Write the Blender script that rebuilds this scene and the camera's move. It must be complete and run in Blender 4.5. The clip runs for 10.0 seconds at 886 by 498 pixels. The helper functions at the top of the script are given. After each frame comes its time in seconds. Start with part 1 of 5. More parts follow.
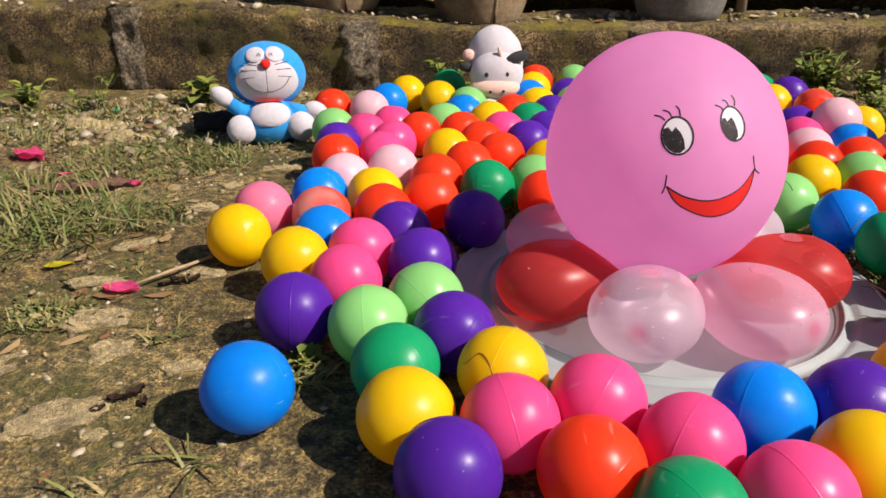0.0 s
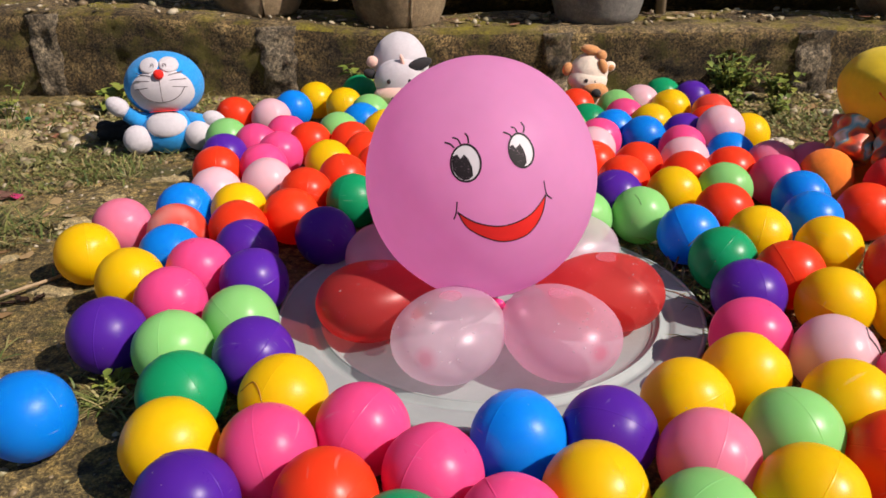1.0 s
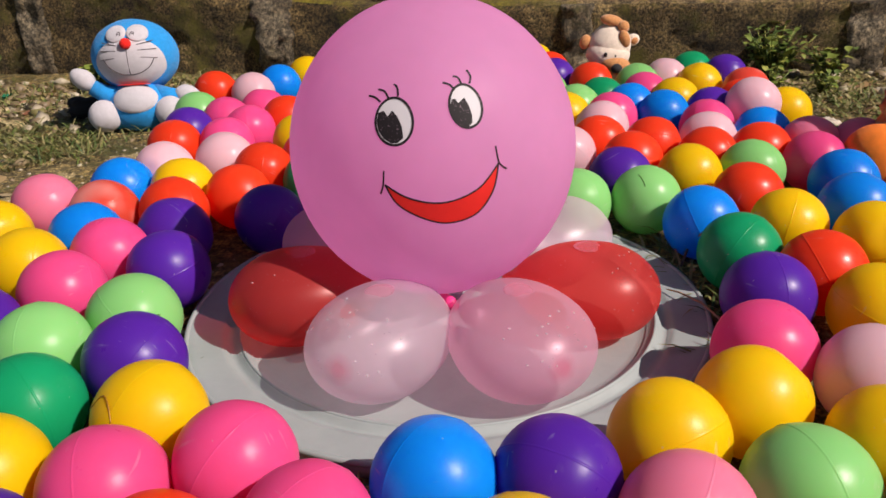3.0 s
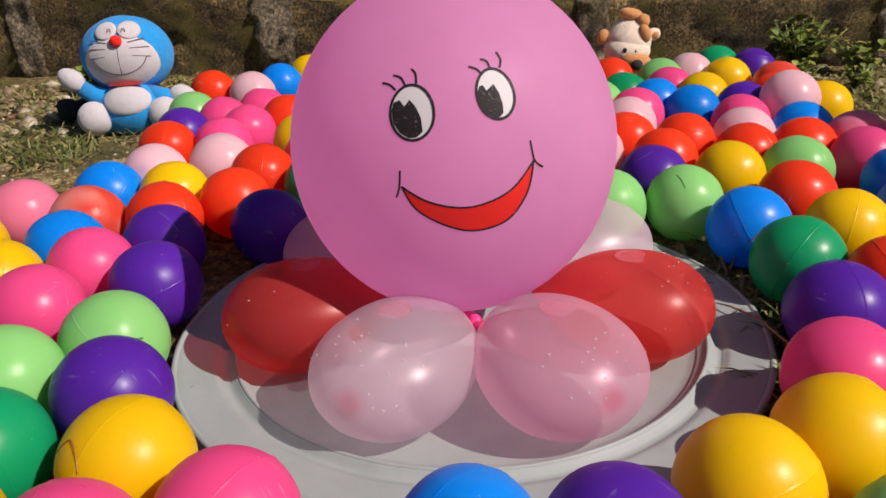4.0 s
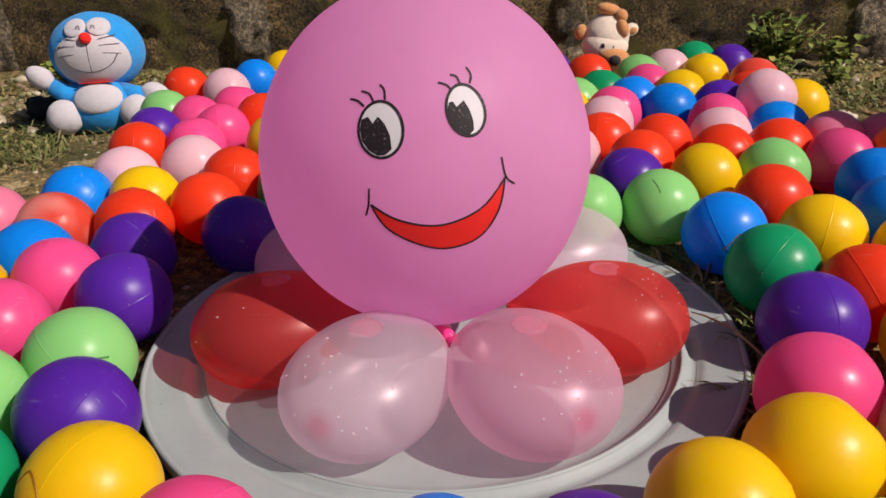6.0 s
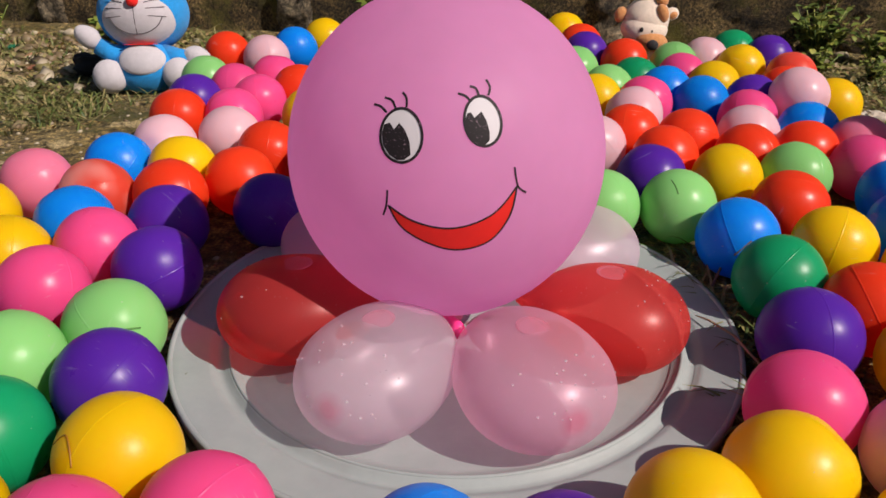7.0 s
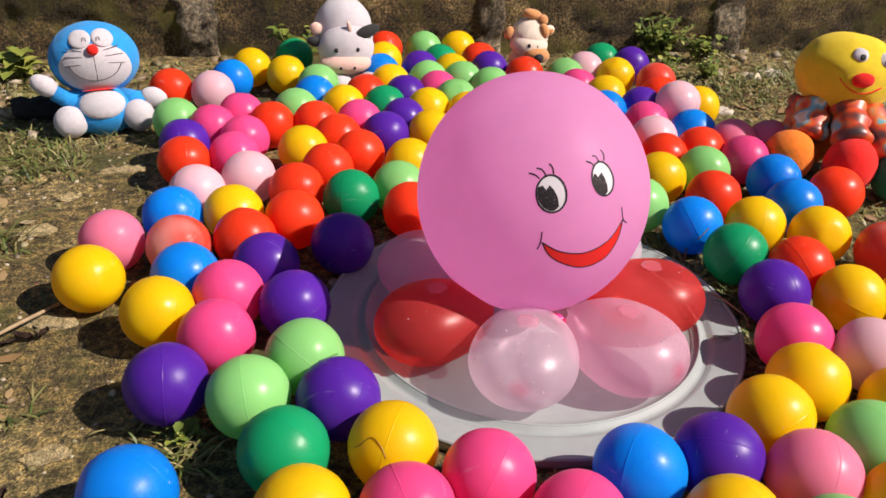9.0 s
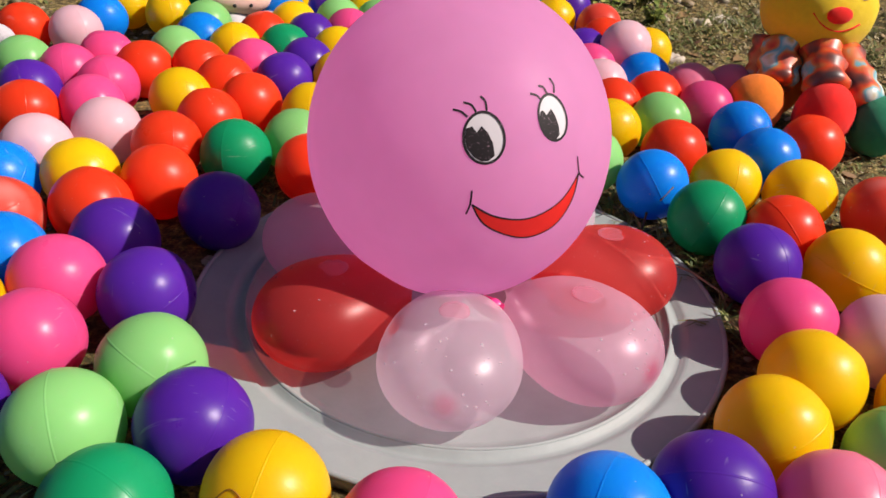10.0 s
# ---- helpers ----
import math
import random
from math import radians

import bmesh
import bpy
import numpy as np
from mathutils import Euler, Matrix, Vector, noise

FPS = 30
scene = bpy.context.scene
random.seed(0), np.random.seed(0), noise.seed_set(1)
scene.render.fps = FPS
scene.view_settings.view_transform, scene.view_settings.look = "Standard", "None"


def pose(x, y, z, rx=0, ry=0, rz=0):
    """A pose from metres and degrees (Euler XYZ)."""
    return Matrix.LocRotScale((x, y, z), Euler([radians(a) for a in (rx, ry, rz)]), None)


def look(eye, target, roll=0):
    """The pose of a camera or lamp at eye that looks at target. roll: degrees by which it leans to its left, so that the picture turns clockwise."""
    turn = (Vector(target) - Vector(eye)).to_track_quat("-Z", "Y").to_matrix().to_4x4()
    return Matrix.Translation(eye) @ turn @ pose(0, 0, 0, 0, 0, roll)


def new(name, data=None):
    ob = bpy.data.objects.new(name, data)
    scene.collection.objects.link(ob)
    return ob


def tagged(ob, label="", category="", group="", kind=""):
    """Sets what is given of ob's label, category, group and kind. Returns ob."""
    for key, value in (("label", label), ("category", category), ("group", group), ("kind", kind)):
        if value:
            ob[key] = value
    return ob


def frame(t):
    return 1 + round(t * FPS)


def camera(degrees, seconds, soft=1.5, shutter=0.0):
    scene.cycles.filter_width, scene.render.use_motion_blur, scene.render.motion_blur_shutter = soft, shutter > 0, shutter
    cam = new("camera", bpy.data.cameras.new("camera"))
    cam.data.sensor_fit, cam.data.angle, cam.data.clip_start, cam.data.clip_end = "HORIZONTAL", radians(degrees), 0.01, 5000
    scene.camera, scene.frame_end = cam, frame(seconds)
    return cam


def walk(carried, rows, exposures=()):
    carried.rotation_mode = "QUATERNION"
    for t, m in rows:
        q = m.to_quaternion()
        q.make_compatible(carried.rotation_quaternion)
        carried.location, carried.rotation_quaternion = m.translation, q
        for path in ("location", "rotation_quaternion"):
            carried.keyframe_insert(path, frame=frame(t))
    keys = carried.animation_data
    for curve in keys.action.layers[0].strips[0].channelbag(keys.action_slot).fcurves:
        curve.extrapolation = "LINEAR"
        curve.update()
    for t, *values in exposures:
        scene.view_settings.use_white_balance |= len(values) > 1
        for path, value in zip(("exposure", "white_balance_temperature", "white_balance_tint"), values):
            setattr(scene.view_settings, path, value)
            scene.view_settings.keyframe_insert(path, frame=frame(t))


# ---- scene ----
cam = camera(57.3, 10.0, soft=1.6)
PATH = [
    (0, (0.04, 0.009, 0.357), (-0.014, 1.848, -0.428), -0.9),
    (0.5, (0.134, 0.007, 0.378), (0.087, 1.839, -0.422), -1.1),
    (1, (0.207, 0.015, 0.386), (0.156, 1.843, -0.424), -1.3),
    (1.5, (0.255, 0.034, 0.373), (0.176, 1.859, -0.441), -1.7),
    (2, (0.276, 0.065, 0.361), (0.158, 1.889, -0.451), -1.9),
    (2.5, (0.285, 0.102, 0.339), (0.127, 1.921, -0.475), -1.6),
    (4, (0.265, 0.213, 0.291), (0.087, 2.038, -0.508), -2.5),
    (4.5, (0.229, 0.226, 0.285), (0.161, 2.061, -0.509), -2.4),
    (5, (0.216, 0.235, 0.282), (0.196, 2.066, -0.522), -2.6),
    (6.3, (0.287, 0.226, 0.318), (0.082, 2.018, -0.547), -1.5),
    (6.5, (0.291, 0.23, 0.327), (0.051, 1.997, -0.577), -1.0),
    (7, (0.285, 0.216, 0.337), (0.07, 1.977, -0.586), -0.1),
    (7.5, (0.223, 0.05, 0.452), (0.368, 1.811, -0.485), 2.2),
    (7.7, (0.2, -0.037, 0.496), (0.409, 1.774, -0.328), 2.6),
    (7.8, (0.195, -0.064, 0.517), (0.45, 1.755, -0.274), 2.9),
    (8, (0.175, -0.106, 0.527), (0.469, 1.71, -0.259), 3.4),
    (8.2, (0.16, -0.106, 0.53), (0.448, 1.7, -0.281), 2.5),
    (8.5, (0.097, -0.054, 0.52), (0.385, 1.716, -0.366), 2.3),
    (8.7, (0.066, 0.0, 0.487), (0.342, 1.755, -0.434), 1.5),
    (9, (0.015, 0.077, 0.464), (0.339, 1.788, -0.52), 1.8),
    (9.5, (-0.011, 0.165, 0.408), (0.419, 1.832, -0.609), 3.0),
    (10, (0.066, 0.224, 0.375), (0.547, 1.862, -0.666), 3.8),
]
EXPOSURES = [(0.0, 0.44, 6500, 15), (1.0, 0.26, 6500, 15), (2.0, 0.18, 6500, 15), (4.0, 0.00, 6500, 15), (5.0, 0.00, 6500, 15), (6.5, -0.04, 6500, 15), (7.0, -0.06, 6500, 15), (7.5, -0.10, 6500, 15), (8.0, 0.27, 6500, 15), (9.0, 0.38, 6500, 15), (10.0, 0.26, 6500, 15)]
walk(cam, [(t, look(eye, target, roll)) for t, eye, target, roll in PATH], EXPOSURES)

# ---- world and sun ----
SUN_ELEVATION, SUN_FROM = 42.5, Vector((0.908, -0.42, 0))
world = bpy.data.worlds.new("world")
scene.world = world
world.use_nodes = True
wn = world.node_tree
sky = wn.nodes.new("ShaderNodeTexSky")
sky.sky_type, sky.sun_disc = "NISHITA", False
sky.sun_elevation, sky.sun_rotation = radians(SUN_ELEVATION), math.atan2(SUN_FROM.x, SUN_FROM.y)
background = wn.nodes["Background"]
wn.links.new(sky.outputs[0], background.inputs[0])
background.inputs[1].default_value = 0.050
sun = new("sun", bpy.data.lights.new("sun", "SUN"))
sun.data.energy, sun.data.angle, sun.data.color = 5.0, radians(0.53), (1.0, 0.895, 0.79)
toward = SUN_FROM.normalized() * math.cos(radians(SUN_ELEVATION)) + Vector((0, 0, math.sin(radians(SUN_ELEVATION))))
sun.matrix_world = look(toward * 8, (0, 0, 0))


# ---- materials ----
def material(name):
    m = bpy.data.materials.new(name)
    m.use_nodes = True
    return m, m.node_tree, m.node_tree.nodes["Principled BSDF"]


def node(tree, kind, **values):
    n = tree.nodes.new(kind)
    for key, value in values.items():
        n.inputs[key.replace("_", " ")].default_value = value
    return n


def coords(tree, scale=1.0):
    """Object coordinates in metres, times scale."""
    c = tree.nodes.new("ShaderNodeTexCoord")
    m = tree.nodes.new("ShaderNodeMapping")
    m.inputs["Scale"].default_value = (scale, scale, scale)
    tree.links.new(c.outputs["Object"], m.inputs[0])
    return m.outputs[0]


def noise_of(tree, at, scale, detail=6.0, rough=0.6):
    n = node(tree, "ShaderNodeTexNoise", Scale=scale, Detail=detail, Roughness=rough)
    tree.links.new(at, n.inputs["Vector"])
    return n.outputs["Fac"]


def ramp(tree, fac, *stops):
    r = tree.nodes.new("ShaderNodeValToRGB")
    while len(r.color_ramp.elements) < len(stops):
        r.color_ramp.elements.new(0.5)
    for e, (place, colour) in zip(r.color_ramp.elements, stops):
        e.position, e.color = place, (*colour, 1)
    tree.links.new(fac, r.inputs[0])
    return r.outputs[0]


def mixed(tree, fac, a, b, mode="MIX"):
    m = tree.nodes.new("ShaderNodeMix")
    m.data_type, m.blend_type = "RGBA", mode
    for socket, value in ((m.inputs[0], fac), (m.inputs[6], a), (m.inputs[7], b)):
        if isinstance(value, (int, float)):
            socket.default_value = value
        elif isinstance(value, tuple):
            socket.default_value = (*value, 1)
        else:
            tree.links.new(value, socket)
    return m.outputs[2]


def bump(tree, shader, height, strength, distance):
    b = node(tree, "ShaderNodeBump", Strength=strength, Distance=distance)
    tree.links.new(height, b.inputs["Height"])
    tree.links.new(b.outputs[0], shader.inputs["Normal"])


def plastic(name, colour, worn=0.0, pale=(0.9, 0.75, 0.72)):
    """Thin blow-moulded plastic: soft gloss, faint scuffs and dust, a little light let through."""
    m, tree, p = material(name)
    at = coords(tree)
    info = tree.nodes.new("ShaderNodeObjectInfo")
    shift = tree.nodes.new("ShaderNodeVectorMath")
    shift.operation = "SCALE"
    shift.inputs[0].default_value = (7, 5, 3)
    tree.links.new(info.outputs["Random"], shift.inputs["Scale"])
    moved = tree.nodes.new("ShaderNodeVectorMath")
    tree.links.new(at, moved.inputs[0])
    tree.links.new(shift.outputs[0], moved.inputs[1])
    at = moved.outputs[0]
    vary = ramp(tree, info.outputs["Random"], (0, (0.86, 0.86, 0.86)), (1, (1, 1, 1)))
    base = mixed(tree, 1.0, colour, vary, "MULTIPLY")
    if worn:
        patch = ramp(tree, noise_of(tree, at, 16, 2, 0.4), (0.44, (0, 0, 0)), (0.60, (worn, worn, worn)))
        base = mixed(tree, patch, base, pale)
    scuff = ramp(tree, noise_of(tree, at, 95, 8, 0.75), (0.60, (0, 0, 0)), (0.78, (0.22, 0.22, 0.22)))
    base = mixed(tree, scuff, base, tuple(0.65 * v + 0.16 for v in colour))
    drawn = tree.nodes.new("ShaderNodeMapping")
    drawn.inputs["Scale"].default_value, drawn.inputs["Rotation"].default_value = (340, 26, 60), (0.5, 0.3, 0.9)
    tree.links.new(at, drawn.inputs[0])
    where = ramp(tree, noise_of(tree, at, 30, 2, 0.5), (0.52, (0, 0, 0)), (0.62, (1, 1, 1)))
    strokes = ramp(tree, noise_of(tree, drawn.outputs[0], 1.0, 2, 0.5), (0.66, (0, 0, 0)), (0.72, (0.40, 0.40, 0.40)))
    base = mixed(tree, mixed(tree, 1.0, where, strokes, "MULTIPLY"), base, tuple(0.6 * v + 0.25 for v in colour))
    motes = ramp(tree, noise_of(tree, at, 330, 1, 0.4), (0.79, (0, 0, 0)), (0.82, (0.4, 0.4, 0.4)))
    base = mixed(tree, motes, base, (0.62, 0.56, 0.48))
    tree.links.new(base, p.inputs["Base Color"])
    tree.links.new(ramp(tree, noise_of(tree, at, 45, 4), (0.3, (0.27, 0.27, 0.27)), (0.75, (0.42, 0.42, 0.42))), p.inputs["Roughness"])
    p.inputs["IOR"].default_value = 1.42
    p.inputs["Specular IOR Level"].default_value = 0.38
    p.inputs["Subsurface Weight"].default_value = 0.3
    p.inputs["Subsurface Radius"].default_value = (0.030, 0.020, 0.018)
    p.inputs["Subsurface Scale"].default_value = 0.6
    bump(tree, p, noise_of(tree, at, 60, 5), 0.10, 0.002)
    shell = tree.nodes.new("ShaderNodeBsdfTranslucent")
    tree.links.new(base, shell.inputs["Color"])
    thin = node(tree, "ShaderNodeMixShader", Fac=0.27)
    tree.links.new(p.outputs[0], thin.inputs[1])
    tree.links.new(shell.outputs[0], thin.inputs[2])
    tree.links.new(thin.outputs[0], tree.nodes["Material Output"].inputs["Surface"])
    return m


def latex(name, colour, clear, rough, through_colour, pearl=0.0, glow=0.3, specks=0.0, tip=None, coat=0.14):
    """Balloon skin: a film that reflects softly, lets some light straight through and scatters some."""
    m, tree, p = material(name)
    at = coords(tree)
    tone = ramp(tree, noise_of(tree, at, 14, 3), (0.3, tuple(0.90 * v for v in colour)), (0.7, colour))
    if specks:
        tone = mixed(tree, ramp(tree, noise_of(tree, at, 420, 2), (0.70, (0, 0, 0)), (0.74, (specks, specks, specks))), tone, (0.95, 0.85, 0.9))
    if tip:
        away = tree.nodes.new("ShaderNodeVectorMath")
        away.operation = "DISTANCE"
        away.inputs[1].default_value = (0.0505, 0.002, 0.0075)
        tree.links.new(at, away.inputs[0])
        spot = ramp(tree, away.outputs["Value"], (0.003, (0.75, 0.75, 0.75)), (0.0105, (0, 0, 0)))
        tone = mixed(tree, spot, tone, tip)
    tree.links.new(tone, p.inputs["Base Color"])
    p.inputs["Roughness"].default_value = rough
    p.inputs["Metallic"].default_value = pearl
    p.inputs["Coat Weight"].default_value = coat
    p.inputs["Coat Roughness"].default_value = 0.30
    p.inputs["Specular IOR Level"].default_value = 0.28
    scatter = node(tree, "ShaderNodeBsdfTranslucent", Color=(*colour, 1))
    soft = node(tree, "ShaderNodeMixShader", Fac=glow)
    tree.links.new(p.outputs[0], soft.inputs[1])
    tree.links.new(scatter.outputs[0], soft.inputs[2])
    tree.links.new(tone, scatter.inputs["Color"])
    last = soft.outputs[0]
    if clear:
        pass_on = node(tree, "ShaderNodeBsdfTransparent", Color=(*through_colour, 1))
        both = node(tree, "ShaderNodeMixShader", Fac=clear)
        tree.links.new(last, both.inputs[1])
        tree.links.new(pass_on.outputs[0], both.inputs[2])
        last = both.outputs[0]
    tree.links.new(last, tree.nodes["Material Output"].inputs["Surface"])
    bump(tree, p, noise_of(tree, at, 300, 3), 0.03, 0.001)
    return m


def latex_ink():
    """Black print on stretched rubber, with pale pinholes and cracks."""
    m, tree, p = material("black_ink")
    at = coords(tree)
    holes = ramp(tree, noise_of(tree, at, 700, 2, 0.5), (0.63, (0, 0, 0)), (0.71, (0.4, 0.4, 0.4)))
    tree.links.new(mixed(tree, holes, (0.016, 0.012, 0.014), (0.45, 0.30, 0.38)), p.inputs["Base Color"])
    p.inputs["Roughness"].default_value = 0.6
    p.inputs["Specular IOR Level"].default_value = 0.25
    return m


def plain(name, colour, rough=0.6, vary=0.2, scale=60, depth=0.0, fuzz=0.0):
    m, tree, p = material(name)
    at = coords(tree)
    n = noise_of(tree, at, scale, 6, 0.65)
    tree.links.new(ramp(tree, n, (0.25, tuple(v * (1 - vary) for v in colour)), (0.75, tuple(min(1, v * (1 + vary)) for v in colour))), p.inputs["Base Color"])
    p.inputs["Roughness"].default_value = rough
    if depth:
        bump(tree, p, noise_of(tree, at, scale * 6, 6, 0.7), 0.6, depth)
    if fuzz:
        p.inputs["Sheen Weight"].default_value = fuzz
        p.inputs["Sheen Roughness"].default_value = 0.5
    return m


def earth(name, stops, moss, moss_from, scale, relief, wet=False, grain=0.8):
    """Soil, stone or old plaster: three tones by noise, moss in patches, fine grain and relief."""
    m, tree, p = material(name)
    at = coords(tree)
    big = noise_of(tree, at, scale, 8, 0.62)
    fine = noise_of(tree, at, scale * 14, 8, 0.7)
    base = ramp(tree, big, *zip((0.30, 0.48, 0.68), stops))
    base = mixed(tree, grain, base, ramp(tree, fine, (0.40, (0.20, 0.19, 0.18)), (0.5, (0.85, 0.85, 0.85)), (0.61, (2.1, 1.95, 1.7))), "MULTIPLY")
    grit = noise_of(tree, at, scale * 55, 3, 0.6)
    base = mixed(tree, grain, base, ramp(tree, grit, (0.38, (0.45, 0.44, 0.43)), (0.52, (1, 1, 1)), (0.66, (1.9, 1.85, 1.7))), "MULTIPLY")
    spread = ramp(tree, noise_of(tree, at, scale * 0.7 + 0.5, 9, 0.7), (moss_from, (0, 0, 0)), (moss_from + 0.14, (1, 1, 1)))
    leafy = ramp(tree, noise_of(tree, at, scale * 22, 5, 0.7), (0.3, tuple(0.4 * v for v in moss)), (0.7, tuple(1.3 * v for v in moss)))
    base = mixed(tree, spread, base, leafy)
    tree.links.new(base, p.inputs["Base Color"])
    if wet:
        damp = ramp(tree, noise_of(tree, at, 2.3, 3, 0.5), (0.50, (0.92, 0.92, 0.92)), (0.63, (0.45, 0.45, 0.45)))
        tree.links.new(damp, p.inputs["Roughness"])
    else:
        p.inputs["Roughness"].default_value = 0.93
    both = mixed(tree, 0.35, mixed(tree, 0.65, big, fine), grit)
    bump(tree, p, both, 1.0, relief)
    return m


def blades_material(name, *tones):
    m, tree, p = material(name)
    g = tree.nodes.new("ShaderNodeNewGeometry")
    steps = [i / (len(tones) - 1) for i in range(len(tones))]
    tree.links.new(ramp(tree, g.outputs["Random Per Island"], *zip(steps, tones)), p.inputs["Base Color"])
    p.inputs["Roughness"].default_value = 0.55
    return m


SOIL = earth("damp_soil", ((0.118, 0.085, 0.030), (0.212, 0.158, 0.056), (0.37, 0.290, 0.130)), (0.122, 0.122, 0.022), 0.50, 6.0, 0.024, wet=True, grain=0.85)
OLD_WALL = earth("mossy_concrete", ((0.030, 0.020, 0.008), (0.125, 0.086, 0.033), (0.34, 0.25, 0.11)), (0.19, 0.165, 0.020), 0.50, 15.0, 0.030, grain=1.0)
LEDGE = earth("mossy_ledge", ((0.048, 0.033, 0.014), (0.125, 0.088, 0.038), (0.30, 0.225, 0.12)), (0.30, 0.25, 0.020), 0.49, 8.0, 0.020)
JOINT = earth("grey_mortar", ((0.030, 0.024, 0.016), (0.150, 0.122, 0.082), (0.34, 0.29, 0.21)), (0.10, 0.09, 0.02), 0.58, 11.0, 0.010)
LIME = earth("pale_limestone", ((0.25, 0.19, 0.085), (0.48, 0.385, 0.195), (0.62, 0.52, 0.32)), (0.19, 0.135, 0.055), 0.50, 16.0, 0.008, grain=0.4)
RUBBLE = earth("rubble_stone", ((0.030, 0.020, 0.009), (0.115, 0.078, 0.032), (0.34, 0.245, 0.11)), (0.13, 0.105, 0.015), 0.50, 7.0, 0.03)
# Near-black colour that paints the deep shade of the gap behind the ledge.
DITCH_SHADE = plain("painted_ditch_shade", (0.020, 0.015, 0.009), 0.8, 0.4, 30, 0.004)
WHITE_STONE = plain("white_stone", (0.50, 0.44, 0.36), 0.85, 0.3, 40, 0.002)
PEBBLES = blades_material("pebble_mix", (0.10, 0.07, 0.036), (0.26, 0.19, 0.105), (0.14, 0.10, 0.05), (0.50, 0.43, 0.31), (0.17, 0.15, 0.05), (0.12, 0.085, 0.042))
RUBBLE_MIX = blades_material("rubble_mix", (0.07, 0.045, 0.018), (0.26, 0.175, 0.065), (0.10, 0.07, 0.028), (0.55, 0.42, 0.22), (0.22, 0.18, 0.035), (0.36, 0.25, 0.09), (0.62, 0.52, 0.34), (0.16, 0.11, 0.04))
POT_CLAY = earth("weathered_pot", ((0.075, 0.052, 0.027), (0.185, 0.135, 0.075), (0.34, 0.255, 0.15)), (0.085, 0.066, 0.026), 0.60, 8.0, 0.004, grain=0.18)
POT_GREY = earth("grey_bucket", ((0.080, 0.076, 0.068), (0.125, 0.120, 0.108), (0.18, 0.172, 0.155)), (0.11, 0.10, 0.06), 0.72, 6.0, 0.001, grain=0.2)
POT_BLACK = plain("black_pot", (0.018, 0.018, 0.018), 0.5, 0.3, 30, 0.001)
POT_SOIL = plain("pot_soil", (0.05, 0.035, 0.022), 0.95, 0.4, 60, 0.004)
GRASS = blades_material("grass_blade", (0.045, 0.080, 0.016), (0.120, 0.155, 0.030), (0.19, 0.20, 0.055), (0.34, 0.27, 0.12), (0.075, 0.115, 0.022), (0.20, 0.165, 0.065))
LEAF = blades_material("weed_leaf", (0.055, 0.10, 0.014), (0.15, 0.20, 0.030), (0.28, 0.29, 0.05))
COVER = blades_material("seedling_mix", (0.060, 0.085, 0.014), (0.13, 0.155, 0.028), (0.20, 0.145, 0.055), (0.25, 0.25, 0.06), (0.33, 0.25, 0.13), (0.09, 0.12, 0.02))
LITTER = blades_material("dead_leaf_mix", (0.10, 0.055, 0.022), (0.24, 0.14, 0.055), (0.42, 0.30, 0.14), (0.16, 0.07, 0.03), (0.58, 0.47, 0.27), (0.30, 0.12, 0.06), (0.07, 0.045, 0.025))
DRY_LEAF = plain("dry_leaf", (0.30, 0.15, 0.115), 0.7, 0.3, 60, 0.001)
DARK_LEAF = plain("dark_dead_leaf", (0.060, 0.030, 0.018), 0.8, 0.4, 90, 0.002)
PETAL = plain("pink_petal", (0.90, 0.10, 0.30), 0.5, 0.2, 80)
YELLOW_LEAF = plain("yellow_leaf", (0.66, 0.58, 0.03), 0.5, 0.2, 60)
CREASE = plain("shaded_yellow_fold", (0.30, 0.13, 0.004), 0.5, 0.1, 60)
DEEP_LIME = plain("shaded_lime_fold", (0.06, 0.20, 0.03), 0.5, 0.1, 60)
TWIG = plain("dry_twig", (0.36, 0.26, 0.15), 0.8, 0.3, 90, 0.001)
WOOD = plain("grey_wood", (0.23, 0.17, 0.10), 0.85, 0.4, 30, 0.002)
DARK_FELT = plain("black_cloth", (0.012, 0.012, 0.013), 0.95, 0.3, 60)

COLOURS = {
    "red": plastic("red_plastic", (0.96, 0.058, 0.013)),
    "coral": plastic("coral_plastic", (0.84, 0.085, 0.050), 0.50, (0.85, 0.58, 0.54)),
    "yellow": plastic("yellow_plastic", (0.95, 0.61, 0.002)),
    "blue": plastic("blue_plastic", (0.0008, 0.275, 0.94)),
    "purple": plastic("purple_plastic", (0.105, 0.021, 0.40)),
    "green": plastic("green_plastic", (0.003, 0.37, 0.145)),
    "lime": plastic("lime_plastic", (0.285, 0.68, 0.22)),
    "hot_pink": plastic("hot_pink_plastic", (0.93, 0.088, 0.30)),
    "pale_pink": plastic("pale_pink_plastic", (0.88, 0.56, 0.63)),
    "rose": plastic("rose_plastic", (0.90, 0.235, 0.38)),
}
LID = plain("grey_lid_plastic", (0.305, 0.345, 0.342), 0.55, 0.10, 25, 0.0004)
BIG_SKIN = latex("pink_balloon_skin", (1.0, 0.545, 0.86), 0.05, 0.48, (1.0, 0.58, 0.86), 0.0, 0.74, coat=0.05)
PEARL_SKIN = latex("pearl_balloon_skin", (0.94, 0.80, 0.89), 0.58, 0.34, (1.0, 0.94, 0.97), 0.10, 0.44, 0.5, (0.90, 0.06, 0.22))
PINK_SKIN = latex("clear_pink_balloon_skin", (0.94, 0.60, 0.74), 0.57, 0.34, (1.0, 0.88, 0.94), 0.10, 0.44, 0.5, (0.90, 0.06, 0.22))
RED_SKIN = latex("clear_red_balloon_skin", (0.88, 0.092, 0.085), 0.58, 0.36, (1.0, 0.40, 0.37), 0.04, 0.40, 0.3, coat=0.6)
